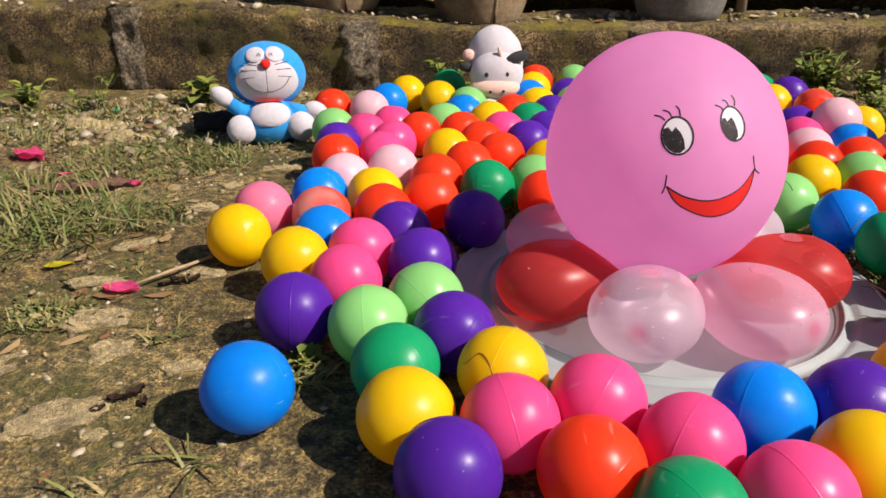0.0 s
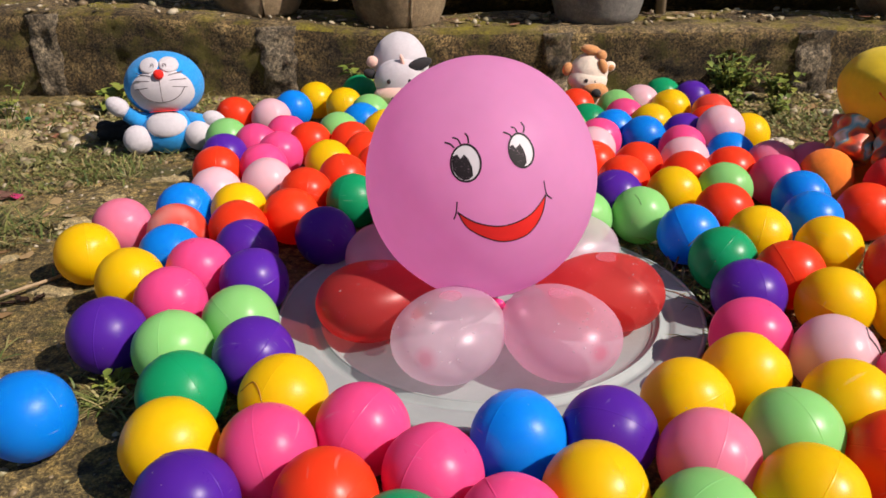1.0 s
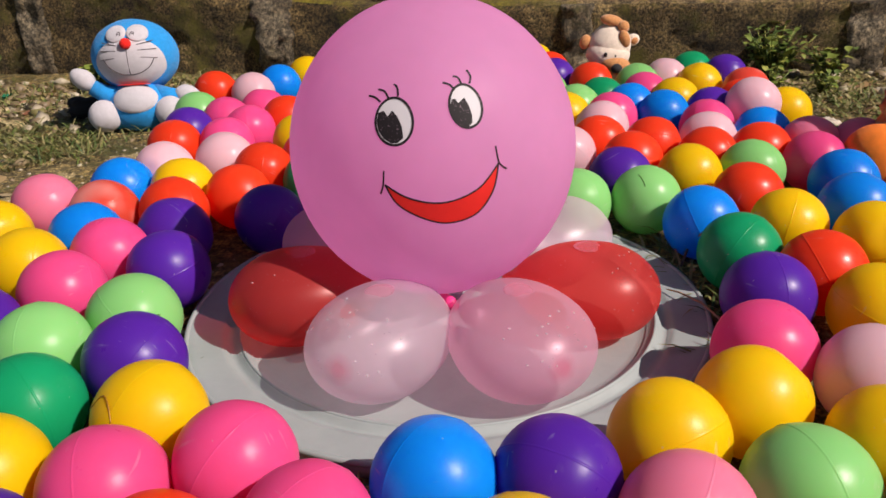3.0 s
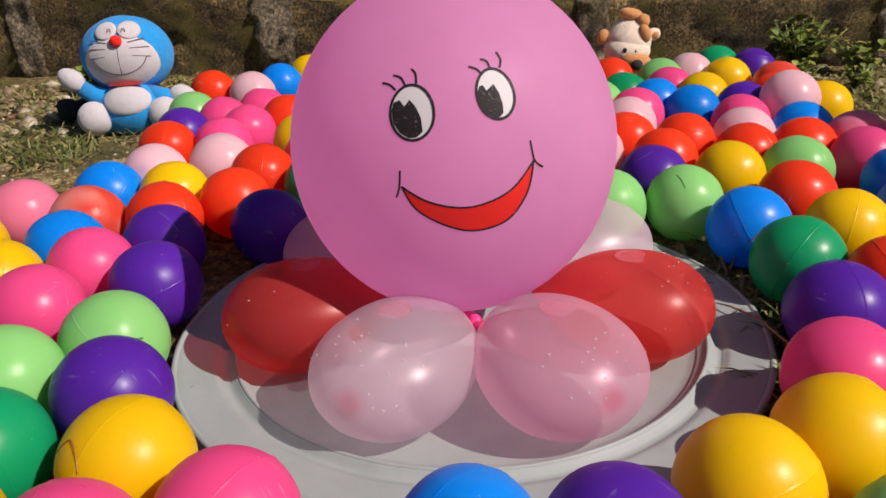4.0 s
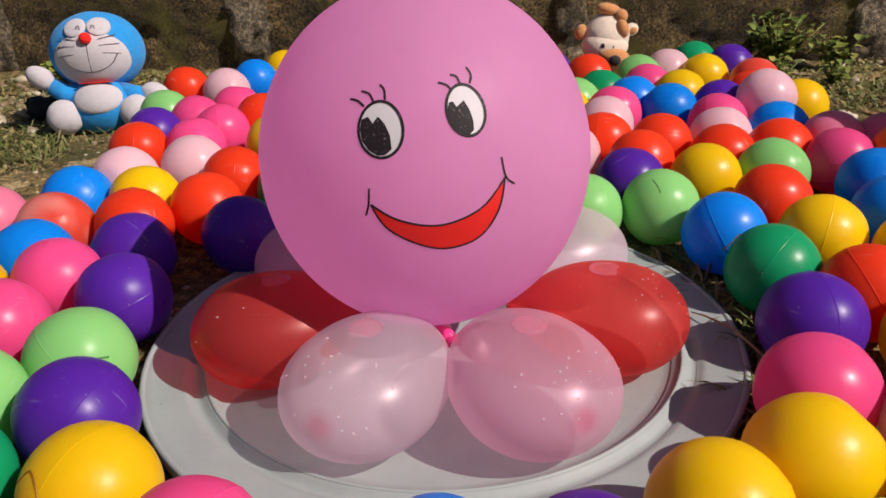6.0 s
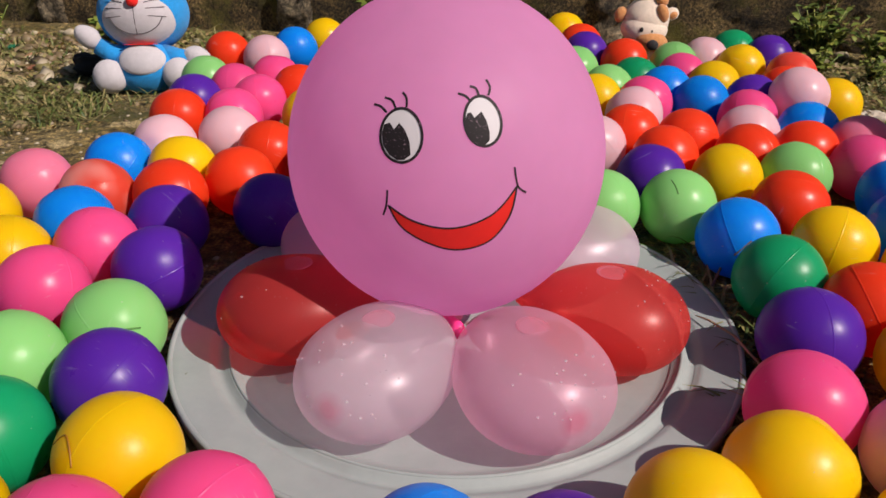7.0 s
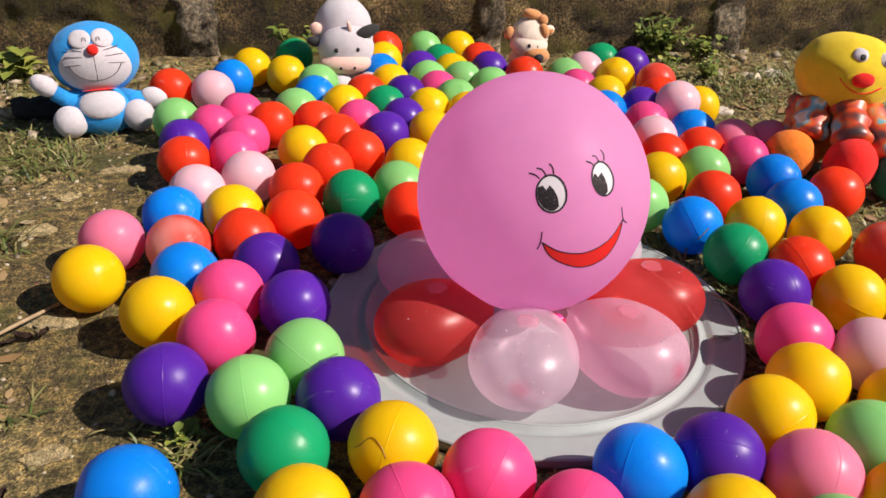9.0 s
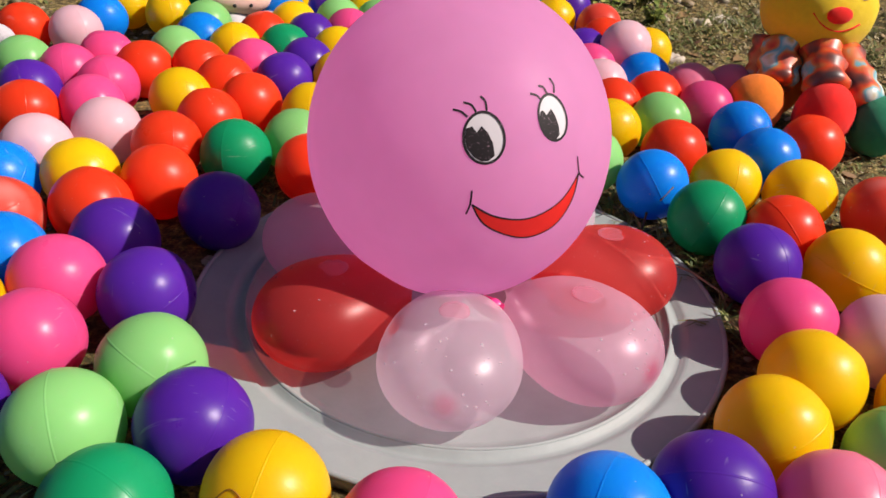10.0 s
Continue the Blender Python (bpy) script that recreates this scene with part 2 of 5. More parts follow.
KNOT_SKIN = plain("gathered_pink_latex", (0.90, 0.30, 0.46), 0.4, 0.1, 60)
TAIL = plain("hot_pink_latex", (0.85, 0.05, 0.25), 0.4, 0.1, 60)
# Clear pale film for the light reflection modelled on the small balloons.
SHEEN_SPOT = latex("balloon_sheen_spot", (0.90, 0.50, 0.60), 0.80, 0.5, (1.0, 0.88, 0.92), 0.0, 0.3)
INK_BLACK = latex_ink()
INK_WHITE = plain("white_ink", (0.60, 0.57, 0.60), 0.65, 0.04, 60)
INK_RED = plain("red_ink", (0.74, 0.014, 0.008), 0.6, 0.08, 60)
BLUE_PLUSH = plain("blue_plush", (0.008, 0.275, 0.68), 0.95, 0.16, 160, 0.002, 0.12)
WHITE_PLUSH = plain("white_plush", (0.55, 0.52, 0.55), 0.95, 0.07, 160, 0.002, 0.3)
PINK_PLUSH = plain("flesh_pink_plush", (0.76, 0.48, 0.40), 0.95, 0.10, 160, 0.002, 0.3)
CREAM_PLUSH = plain("cream_plush", (0.76, 0.64, 0.52), 0.95, 0.10, 160, 0.002, 0.3)
TAN_PLUSH = plain("tan_plush", (0.58, 0.26, 0.09), 0.95, 0.15, 160, 0.002, 0.3)
BLACK_PLUSH = plain("black_plush", (0.014, 0.013, 0.015), 0.8, 0.2, 160, 0.001, 0.1)
YELLOW_PLUSH = plain("yellow_plush", (0.76, 0.55, 0.012), 0.95, 0.08, 160, 0.002, 0.08)
ORANGE_PLUSH = plain("orange_plush", (0.88, 0.20, 0.008), 0.95, 0.10, 160, 0.002, 0.08)
RED_PLUSH = plain("red_plush", (0.90, 0.014, 0.007), 0.95, 0.10, 160, 0.002, 0.08)
GREEN_PLUSH = plain("green_plush", (0.012, 0.24, 0.12), 0.95, 0.10, 160, 0.002, 0.08)
THREAD = plain("dark_thread", (0.10, 0.08, 0.09), 0.8, 0.2, 200)


def ribbon_cloth():
    """Satin ribbon with uneven bands of many colours."""
    m, tree, p = material("rainbow_ribbon")
    at = coords(tree)
    tree.links.new(ramp(tree, noise_of(tree, at, 26, 2, 0.5), (0.32, (0.06, 0.03, 0.03)), (0.41, (0.24, 0.05, 0.03)), (0.47, (0.62, 0.06, 0.015)), (0.54, (0.62, 0.20, 0.05)), (0.59, (0.12, 0.40, 0.46)), (0.65, (0.66, 0.66, 0.60)), (0.72, (0.60, 0.40, 0.04))), p.inputs["Base Color"])
    p.inputs["Roughness"].default_value = 0.4
    return m


RIBBON = ribbon_cloth()


# ---- mesh helpers ----
def finish(name, bm, mats, parent=None, label="", smooth=True):
    """Links a bmesh as one mesh object."""
    me = bpy.data.meshes.new(name)
    bm.normal_update()
    bm.to_mesh(me)
    bm.free()
    for m in mats if isinstance(mats, (list, tuple)) else [mats]:
        me.materials.append(m)
    if smooth:
        me.shade_smooth()
    ob = new(name, me)
    if parent:
        ob.parent = parent
    if label:
        ob["label"] = label
    return ob


def part(name, bm, mat, parent, label=""):
    return finish(name, bm, mat, parent, label)


def anchor(name, place, label, category, group=""):
    ob = new(name)
    ob.location = place
    ob.empty_display_size = 0.02
    return tagged(ob, label, category, group)


def lathe(bm, profile, segments=48, m=Matrix(), slot=0):
    """Turns (radius, height) pairs round z; radius 0 closes an end."""
    rings = []
    for r, h in profile:
        if r < 1e-6:
            rings.append([bm.verts.new(m @ Vector((0, 0, h)))])
        else:
            rings.append([bm.verts.new(m @ Vector((r * math.cos(2 * math.pi * i / segments), r * math.sin(2 * math.pi * i / segments), h))) for i in range(segments)])
    for a, b in zip(rings, rings[1:]):
        for i in range(segments):
            j = (i + 1) % segments
            if len(a) == 1 and len(b) == 1:
                continue
            if len(a) == 1:
                f = bm.faces.new((a[0], b[j], b[i]))
            elif len(b) == 1:
                f = bm.faces.new((a[i], a[j], b[0]))
            else:
                f = bm.faces.new((a[i], a[j], b[j], b[i]))
            f.material_index = slot
    return rings


def lump(bm, centre, radii, slot=0, turn=(0, 0, 0), rough=0.0, u=28, v=18):
    """An ellipsoid, a little uneven, added to bm."""
    m = pose(*centre, *turn) @ Matrix.Diagonal((*radii, 1))
    profile = [(math.sin(math.pi * i / v), -math.cos(math.pi * i / v)) for i in range(v + 1)]
    profile[0], profile[-1] = (0, -1), (0, 1)
    rings = lathe(bm, profile, u, m, slot)
    if rough:
        c = Vector(centre)
        for ring in rings:
            for w in ring:
                w.co += (w.co - c) * rough * noise.noise(w.co * 40)


def tube(bm, points, radius, slot=0, sides=6, taper=None):
    points = [Vector(p) for p in points]
    last = None
    for i, p in enumerate(points):
        ahead = (points[min(i + 1, len(points) - 1)] - points[max(i - 1, 0)]).normalized()
        side = ahead.orthogonal().normalized() if abs(ahead.z) > 0.95 else ahead.cross(Vector((0, 0, 1))).normalized()
        up = side.cross(ahead)
        r = radius * (taper[i] if taper else 1)
        ring = [bm.verts.new(p + (side * math.cos(2 * math.pi * k / sides) + up * math.sin(2 * math.pi * k / sides)) * r) for k in range(sides)]
        if last:
            for k in range(sides):
                bm.faces.new((last[k], last[(k + 1) % sides], ring[(k + 1) % sides], ring[k])).material_index = slot
        else:
            bm.faces.new(ring[::-1]).material_index = slot
        last = ring
    bm.faces.new(last).material_index = slot


def mesh_of(name, verts, faces, mats, smooth=False):
    me = bpy.data.meshes.new(name)
    me.from_pydata(verts, [], faces)
    me.update()
    for m in mats if isinstance(mats, (list, tuple)) else [mats]:
        me.materials.append(m)
    if smooth:
        me.shade_smooth()
    return new(name, me)


# ---- ground, wall, ledge and what lies behind ----
def wall_front(x):
    return 1.685 - 0.05 * x


def wall_top(x):
    return 0.127 + 0.048 * min(1, max(0, 0.02 - x) / 0.5)


def wall_relief(x, h):
    return 0.012 * noise.noise((x * 7, h * 10, 1)) + 0.005 * noise.noise((x * 24, h * 24, 4)) + 0.003 * noise.noise((x * 45, h * 45, 8))


def ground_height(x, y):
    d = min(1.0, max(0.0, max(-0.22 - x, x - 0.72, 0.3 - y, 0) / 0.1))
    near = 0.0022 * noise.noise((x * 30, y * 30, 0)) + 0.0012 * noise.noise((x * 90, y * 90, 3)) - 0.003 - 0.006 * max(0, min(1, (0.215 - math.hypot(x - 0.232, y - 0.731)) / 0.02))
    return near + d * (0.006 * noise.noise((x * 9, y * 9, 5)) + 0.004 * noise.noise((x * 28, y * 28, 7)))


def steps(*runs):
    out = []
    for a, b, n in runs:
        out += [a + (b - a) * i / n for i in range(n)]
    return out + [runs[-1][1]]


def build_ground():
    xs = steps((-400, -40, 4), (-40, -4, 6), (-4, -1.2, 20), (-1.2, 1.7, 240), (1.7, 5, 20), (5, 40, 6), (40, 400, 4))
    ys = steps((-400, -40, 4), (-40, -4, 6), (-4, -0.2, 20), (-0.2, 0.4, 30), (0.4, 1.76, 130), (1.76, 6, 10), (6, 40, 6), (40, 400, 4))
    verts = [(x, y, ground_height(x, y) if abs(x) < 5 and abs(y) < 5 else -0.003) for y in ys for x in xs]
    w = len(xs)
    faces = [(j * w + i, j * w + i + 1, (j + 1) * w + i + 1, (j + 1) * w + i) for j in range(len(ys) - 1) for i in range(w - 1)]
    tagged(mesh_of("ground", verts, faces, SOIL, True), "bare damp brown soil with mossy patches and stones", "ground", kind="structure")


def build_wall():
    """Low retaining wall: rough front, worn rounded edge, mossy ledge running back."""
    xs = steps((-2.6, -1.0, 40), (-1.0, 1.9, 260), (1.9, 3.4, 36))
    rows = 26
    verts, faces = [], []
    for x in xs:
        top, front = wall_top(x), wall_front(x)
        for j in range(rows + 1):
            h = -0.03 + (top + 0.03) * j / rows
            rel = wall_relief(x, h)
            edge = max(0, (j / rows - 0.86) / 0.14)
            verts.append((x, front + rel + 0.014 * edge * edge + 0.012 * (1 - j / rows), h - 0.004 * edge))
        deep = 0.225 + 0.02 * noise.noise((x * 5, 0, 9)) + 0.01 * noise.noise((x * 22, 0, 9))
        for k in range(1, 13):
            y = front + 0.014 + deep * k / 12
            verts.append((x, y, top + 0.008 * noise.noise((x * 8, y * 8, 2)) + 0.004 * noise.noise((x * 40, y * 40, 6))))
        verts.append((x, front + deep + 0.022, top - 0.02))
        verts.append((x, front + deep + 0.010, -0.06))
    w = rows + 15
    for i in range(len(xs) - 1):
        for j in range(w - 1):
            faces.append((i * w + j, (i + 1) * w + j, (i + 1) * w + j + 1, i * w + j + 1))
    ob = mesh_of("wall_north", verts, faces, [OLD_WALL, LEDGE], True)
    for f in ob.data.polygons:
        f.material_index = 1 if f.index % (w - 1) >= rows - 1 else 0
    tagged(ob, "low mossy retaining wall of old weathered concrete", "wall", kind="structure")
    for x, wide in ((-0.17, 0.085), (0.40, 0.06), (0.90, 0.075), (1.62, 0.07), (-0.66, 0.07)):
        bm = bmesh.new()
        n, cols = 22, 8
        grid = []
        for j in range(n + 1):
            h = -0.02 + (wall_top(x) + 0.012) * j / n
            line = []
            for i in range(cols + 1):
                u = x + wide * (i / cols - 0.5) * (1 + 0.25 * noise.noise((h * 30, x, i * 0.1)))
                out = 0.0015 + 0.004 * math.sin(math.pi * i / cols) ** 0.5 + 0.007 * noise.noise((u * 60, h * 60, 2))
                line.append(bm.verts.new((u, wall_front(u) + wall_relief(u, h) + 0.012 * (1 - j / n) - out + (0.006 if i in (0, cols) else 0), h)))
            grid.append(line)
        last = [bm.verts.new((v.co.x, v.co.y + 0.03, v.co.z + 0.002)) for v in grid[-1]]
        grid.append(last)
        for a, b in zip(grid, grid[1:]):
            for i in range(cols):
                bm.faces.new((a[i], a[i + 1], b[i + 1], b[i]))
        finish("mortar_joint", bm, JOINT, ob)


def stone_mesh(bm, centre, radii, seed, turn=0.0, cuts=3, square=False):
    m = pose(*centre, 0, 0, turn)
    made = bmesh.ops.create_icosphere(bm, subdivisions=cuts, radius=1.0)["verts"]
    for v in made:
        d = v.co.copy()
        if square:
            d = Vector([math.copysign(abs(q) ** 0.45, q) for q in d]) * 0.86
        k = 1 + (0.10 if square else 0.42) * noise.noise(d * 1.3 + Vector((seed, 0, 0))) + (0.06 if square else 0.24) * noise.noise(d * 3.1 + Vector((0, seed, 0))) + 0.09 * noise.noise(d * 8 + Vector((0, 0, seed)))
        d.z = min(d.z, 0.62 + 0.22 * noise.noise(d * 2.3 + Vector((seed, seed, 0))))
        v.co = m @ Vector((d.x * radii[0] * k, d.y * radii[1] * k, d.z * radii[2] * k))


def stuff_stones(name, spots, mat, label, category, fine=1, smooth=True):
    """Many loose stones, too many to count, in one mesh."""
    bm = bmesh.new()
    bmesh.ops.create_icosphere(bm, subdivisions=fine, radius=1.0)
    unit = [v.co.copy() for v in bm.verts]
    tris = [[v.index for v in f.verts] for f in bm.faces]
    bm.free()
    verts, faces = [], []
    for x, y, z, r in spots:
        o = len(verts)
        turn = Euler((random.uniform(-0.4, 0.4), random.uniform(-0.4, 0.4), random.uniform(0, 6.3))).to_matrix()
        sx, sy, sz = r * random.uniform(0.7, 1.5), r * random.uniform(0.6, 1.1), r * random.uniform(0.4, 0.8)
        seed = Vector((random.uniform(0, 50), 0, 0))
        for v in unit:
            k = 1 + 0.5 * noise.noise(v * 1.6 + seed) + 0.28 * noise.noise(v * 4.1 + seed)
            p = turn @ Vector((v.x * sx * k, v.y * sy * k, v.z * sz * k))
            verts.append((x + p.x, y + p.y, z + p.z))
        faces += [[o + i for i in t] for t in tris]
    tagged(mesh_of(name, verts, faces, mat, smooth), label, category, kind="stuff")


def bank_height(y):
    return 0.135 + 0.15 * (y - 2.15)


def build_behind():
    """Ditch behind the ledge, painted dark as shade, then an overhanging rubble bank with stone blocks."""
    xs = steps((-6, -2, 12), (-2, 3, 150), (3, 8, 12))
    ys = steps((1.80, 2.20, 4), (2.20, 3.2, 44), (3.2, 9, 12))
    verts = []
    for y in ys:
        for x in xs:
            lip = 0.05 * noise.noise((x * 3, 0, 4)) + 0.025 * noise.noise((x * 13, 0, 4))
            if y < 2.05:
                verts.append((x, 1.80 + 2.4 * (y - 1.80), -0.10 + 0.02 * noise.noise((x * 6, y * 6, 2))))
            elif y < 2.15:
                verts.append((x, 2.52 + lip, 0.0))
            elif y < 2.201:
                verts.append((x, 2.34 + lip, 0.128))
            else:
                first = y < 2.23
                verts.append((x, 2.13 + lip if first else y + lip * max(0, 2.5 - y) * 3, bank_height(y) + 0.03 * noise.noise((x * 4, y * 4, 2)) + 0.015 * noise.noise((x * 14, y * 14, 3))))
    w = len(xs)
    faces = [(j * w + i, j * w + i + 1, (j + 1) * w + i + 1, (j + 1) * w + i) for j in range(len(ys) - 1) for i in range(w - 1)]
    bank = mesh_of("bank", verts, faces, [RUBBLE, DITCH_SHADE], True)
    # Ditch and undercut rows get the shade colour; the overhang deepens it.
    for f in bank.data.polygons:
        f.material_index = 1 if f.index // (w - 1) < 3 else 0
    tagged(bank, "rising bank of soil and broken stone", "bank", kind="structure")
    spots = []
    for _ in range(2600):
        x, y = random.uniform(-1.6, 2.6), random.uniform(2.13, 3.1)
        spots.append((x, y, bank_height(y) + 0.006, random.choice((0.004, 0.006, 0.009, 0.013, 0.022)) * random.uniform(0.8, 1.3)))
    stuff_stones("rubble", spots, RUBBLE_MIX, "broken stones lying loose on the bank", "stones", 2, False)
    for i, (x, y, z, rx, ry, rz) in enumerate(((0.98, 2.62, 0.235, 0.175, 0.09, 0.060), (1.31, 2.66, 0.240, 0.14, 0.08, 0.066), (0.66, 2.65, 0.240, 0.13, 0.08, 0.055), (0.27, 2.60, 0.230, 0.21, 0.08, 0.050), (-0.10, 2.66, 0.24, 0.14, 0.08, 0.064), (-0.50, 2.60, 0.240, 0.21, 0.10, 0.055), (1.74, 2.60, 0.232, 0.24, 0.09, 0.050), (2.16, 2.67, 0.24, 0.16, 0.09, 0.060))):
        bm = bmesh.new()
        stone_mesh(bm, (x, y, z), (rx, ry, rz), i * 3.7, random.uniform(-5, 5), 4, True)
        tagged(finish("stone_block", bm, LIME), "long rough limestone block on the bank", "stone", "blocks on the bank")
    verts, faces = [], []
    for i in range(81):
        x = -12 + 26 * i / 80
        for j in range(9):
            verts.append((x, 9 + 0.3 * noise.noise((x * 0.7, j, 0)), 3.5 * j / 8 + 0.9))
    faces = [(i * 9 + j, (i + 1) * 9 + j, (i + 1) * 9 + j + 1, i * 9 + j + 1) for i in range(80) for j in range(8)]
    tagged(mesh_of("backdrop", verts, faces, OLD_WALL, True), "distant dark bank", "backdrop", kind="structure")


build_ground()
build_wall()
build_behind()


# ---- pots on the ledge ----
def pot(name, place, base, top, height, mat, label, wobble=0.0, rim=0.012, plant=0, band=False):
    thing = anchor(name, place, label, "plant pot", "pots on the ledge")
    bm = bmesh.new()
    belly = [(0, 0), (base * 0.96, 0), (base, 0.006)]
    for i in range(1, 11):
        f = i / 10
        belly.append((base + (top - base) * (f ** 0.72), height * f))
    t = top
    belly += [(t + rim, height), (t + rim, height + 0.03), (t + rim * 0.4, height + 0.036), (t - 0.012, height + 0.03), (t - 0.016, height - 0.02), (0, height - 0.02)]
    rings = lathe(bm, belly, 56)
    for ring in rings:
        for v in ring:
            f = v.co.z / height
            v.co.x *= 1 + wobble * f * noise.noise((v.co.x * 9, v.co.y * 9, 1))
            v.co.z += wobble * 0.12 * max(0, f - 0.6) * noise.noise((v.co.x * 12, v.co.y * 12, place[0]))
    part("body", bm, mat, thing)
    bm = bmesh.new()
    lathe(bm, [(top - 0.018, height - 0.012), (top * 0.5, height - 0.004), (0, height)], 32)
    part("soil", bm, POT_SOIL, thing)
    if band:
        bm = bmesh.new()
        ring = []
        for i in range(57):
            a = 2 * math.pi * i / 56
            r = base + (top - base) * ((0.165 / height) ** 0.72) + 0.002
            ring.append((r * math.cos(a), r * math.sin(a), 0.165 + 0.002 * math.sin(5 * a)))
        tube(bm, ring, 0.004)
        part("moulded_band", bm, mat, thing)
        for a in (-1.25, -1.25 + 2.1, -1.25 - 2.1):
            bm = bmesh.new()
            line = []
            for k in range(12):
                f = k / 11
                r = base + (top - base) * (f ** 0.72) + 0.001
                line.append((r * math.cos(a), r * math.sin(a), height * f + 0.004))
            tube(bm, line, 0.0032, sides=8)
            part("mould_seam", bm, mat, thing)
    if plant:
        bm = bmesh.new()
        for k in range(plant):
            a, l = random.uniform(0, 6.28), random.uniform(0.05, 0.09)
            leaf(bm, (random.uniform(-0.06, 0.06), random.uniform(-0.06, 0.06), height + 0.15 * random.random() ** 2), a, l, random.uniform(0.4, 1.2))
        part("foliage", bm, LEAF, thing)
    return thing


def leaf(bm, root, turn, length, rise):
    """A pointed leaf, folded along its midrib."""
    d = Vector((math.cos(turn), math.sin(turn), 0))
    s = Vector((-d.y, d.x, 0))
    r = Vector(root)
    mids = [r + d * length * f * math.cos(rise) + Vector((0, 0, length * (f * math.sin(rise) - 0.25 * f * f))) for f in (0, 0.3, 0.65, 1)]
    wide = (0.05, 0.34, 0.28, 0.0)
    v = [bm.verts.new(m) for m in mids]
    for sign in (-1, 1):
        e = [bm.verts.new(m + s * sign * length * w + Vector((0, 0, length * w * 0.35))) for m, w in zip(mids[:3], wide)]
        for i in range(2):
            bm.faces.new((v[i], v[i + 1], e[i + 1], e[i]) if sign > 0 else (v[i], e[i], e[i + 1], v[i + 1]))
        bm.faces.new((v[2], v[3], e[2]) if sign > 0 else (v[2], e[2], v[3]))


pot("plant_pot", (-0.235, 1.850, wall_top(-0.23) - 0.004), 0.085, 0.148, 0.32, POT_CLAY, "weathered brown cement plant pot on the mossy ledge", 0.10, band=True)
pot("plant_pot", (0.075, 1.815, wall_top(0.1) - 0.004), 0.085, 0.145, 0.32, POT_CLAY, "round weathered cement plant pot with a moulded band", 0.08, band=True)
pot("plant_pot", (0.495, 1.798, wall_top(0.5) - 0.004), 0.080, 0.110, 0.112, POT_GREY, "small grey plastic bucket used as plant pot", 0.02, 0.004)
pot("plant_pot", (1.165, 1.825, wall_top(1.2) - 0.004), 0.095, 0.155, 0.17, POT_CLAY, "wide cement plant pot with broken rim and green seedling", 0.35, 0.006, 40)
pot("plant_pot", (1.60, 1.735, wall_top(1.6) - 0.004), 0.085, 0.115, 0.17, POT_BLACK, "black plastic plant pot on the ledge", 0.02, 0.005)
bm = bmesh.new()
tube(bm, [(0.64, 1.845, 0.11), (0.642, 1.846, 0.20), (0.647, 1.848, 0.30), (0.652, 1.85, 0.42)], 0.011, sides=10)
tagged(finish("stake", bm, WOOD), "short weathered wooden stake stuck in the ledge", "stake")
bm = bmesh.new()
lump(bm, (0.558, 1.800, 0.300), (0.058, 0.048, 0.062), u=64, v=48)
tube(bm, [(0.498, 1.790, 0.212), (0.500, 1.788, 0.250), (0.496, 1.790, 0.300), (0.512, 1.792, 0.345), (0.545, 1.795, 0.350)], 0.015, sides=24, taper=(1.0, 0.9, 1.0, 1.1, 1.2))
for v in bm.verts:
    v.co += Vector((noise.noise(v.co * 26), noise.noise(v.co * 26 + Vector((7, 0, 0))), noise.noise(v.co * 26 + Vector((0, 7, 0))))) * 0.016
    v.co += Vector((noise.noise(v.co * 80), noise.noise(v.co * 80 + Vector((7, 0, 0))), noise.noise(v.co * 80 + Vector((0, 7, 0))))) * 0.006
for x in (0.420, 0.440, 0.466):
    lump(bm, (x, 1.752, 0.232), (0.010, 0.010, 0.022), turn=(0, 60 * (x - 0.44), 0), rough=0.2)
tagged(finish("coral_lump", bm, WHITE_STONE), "pale knobbly coral rock with a bent limb in the grey bucket", "rock")


# ---- lid and balloon figure ----
def build_lid():
    bm = bmesh.new()
    lathe(bm, [(0, -0.0045), (0.150, -0.0045), (0.157, -0.003), (0.161, 0.0015), (0.1635, 0.0030), (0.166, 0.0020), (0.1685, -0.0010), (0.173, -0.0014), (0.1755, 0.0014), (0.179, 0.0019), (0.185, 0.0020), (0.197, 0.0026), (0.2015, 0.0034), (0.2045, 0.0025), (0.205, -0.001), (0.2045, -0.007), (0.200, -0.007), (0.199, -0.003), (0.15, -0.0075), (0, -0.0075)], 128)
    thing = anchor("bucket_lid", (0.231, 0.7325, 0.003), "round grey plastic lid with ridges lying on soil", "lid")
    part("panel", bm, LID, thing)
    bm = bmesh.new()
    tube(bm, [(0.1635 * math.cos(2 * math.pi * i / 120), 0.1635 * math.sin(2 * math.pi * i / 120), 0.0022) for i in range(121)], 0.0014, sides=10)
    part("raised_ring", bm, LID, thing)
    bm = bmesh.new()
    tube(bm, [(0.2035 * math.cos(2 * math.pi * i / 120), 0.2035 * math.sin(2 * math.pi * i / 120), 0.0026) for i in range(121)], 0.0022, sides=8)
    part("rim", bm, LID, thing)
    thing.scale = (1.017, 1.017, 1.0)


BALLOON = Vector((0.2237, 0.739, 0.1371))
BALLOON_WIDE, BALLOON_TALL = 0.1077, 0.1131


def skin(lon, lat, lift=0.0):
    """A place on the balloon: degrees to the right of its front and above its middle."""
    a, b = radians(lon), radians(lat)
    return Vector(((BALLOON_WIDE + lift) * math.cos(b) * math.sin(a), -(BALLOON_WIDE + lift) * math.cos(b) * math.cos(a), (BALLOON_TALL + lift) * math.sin(b)))


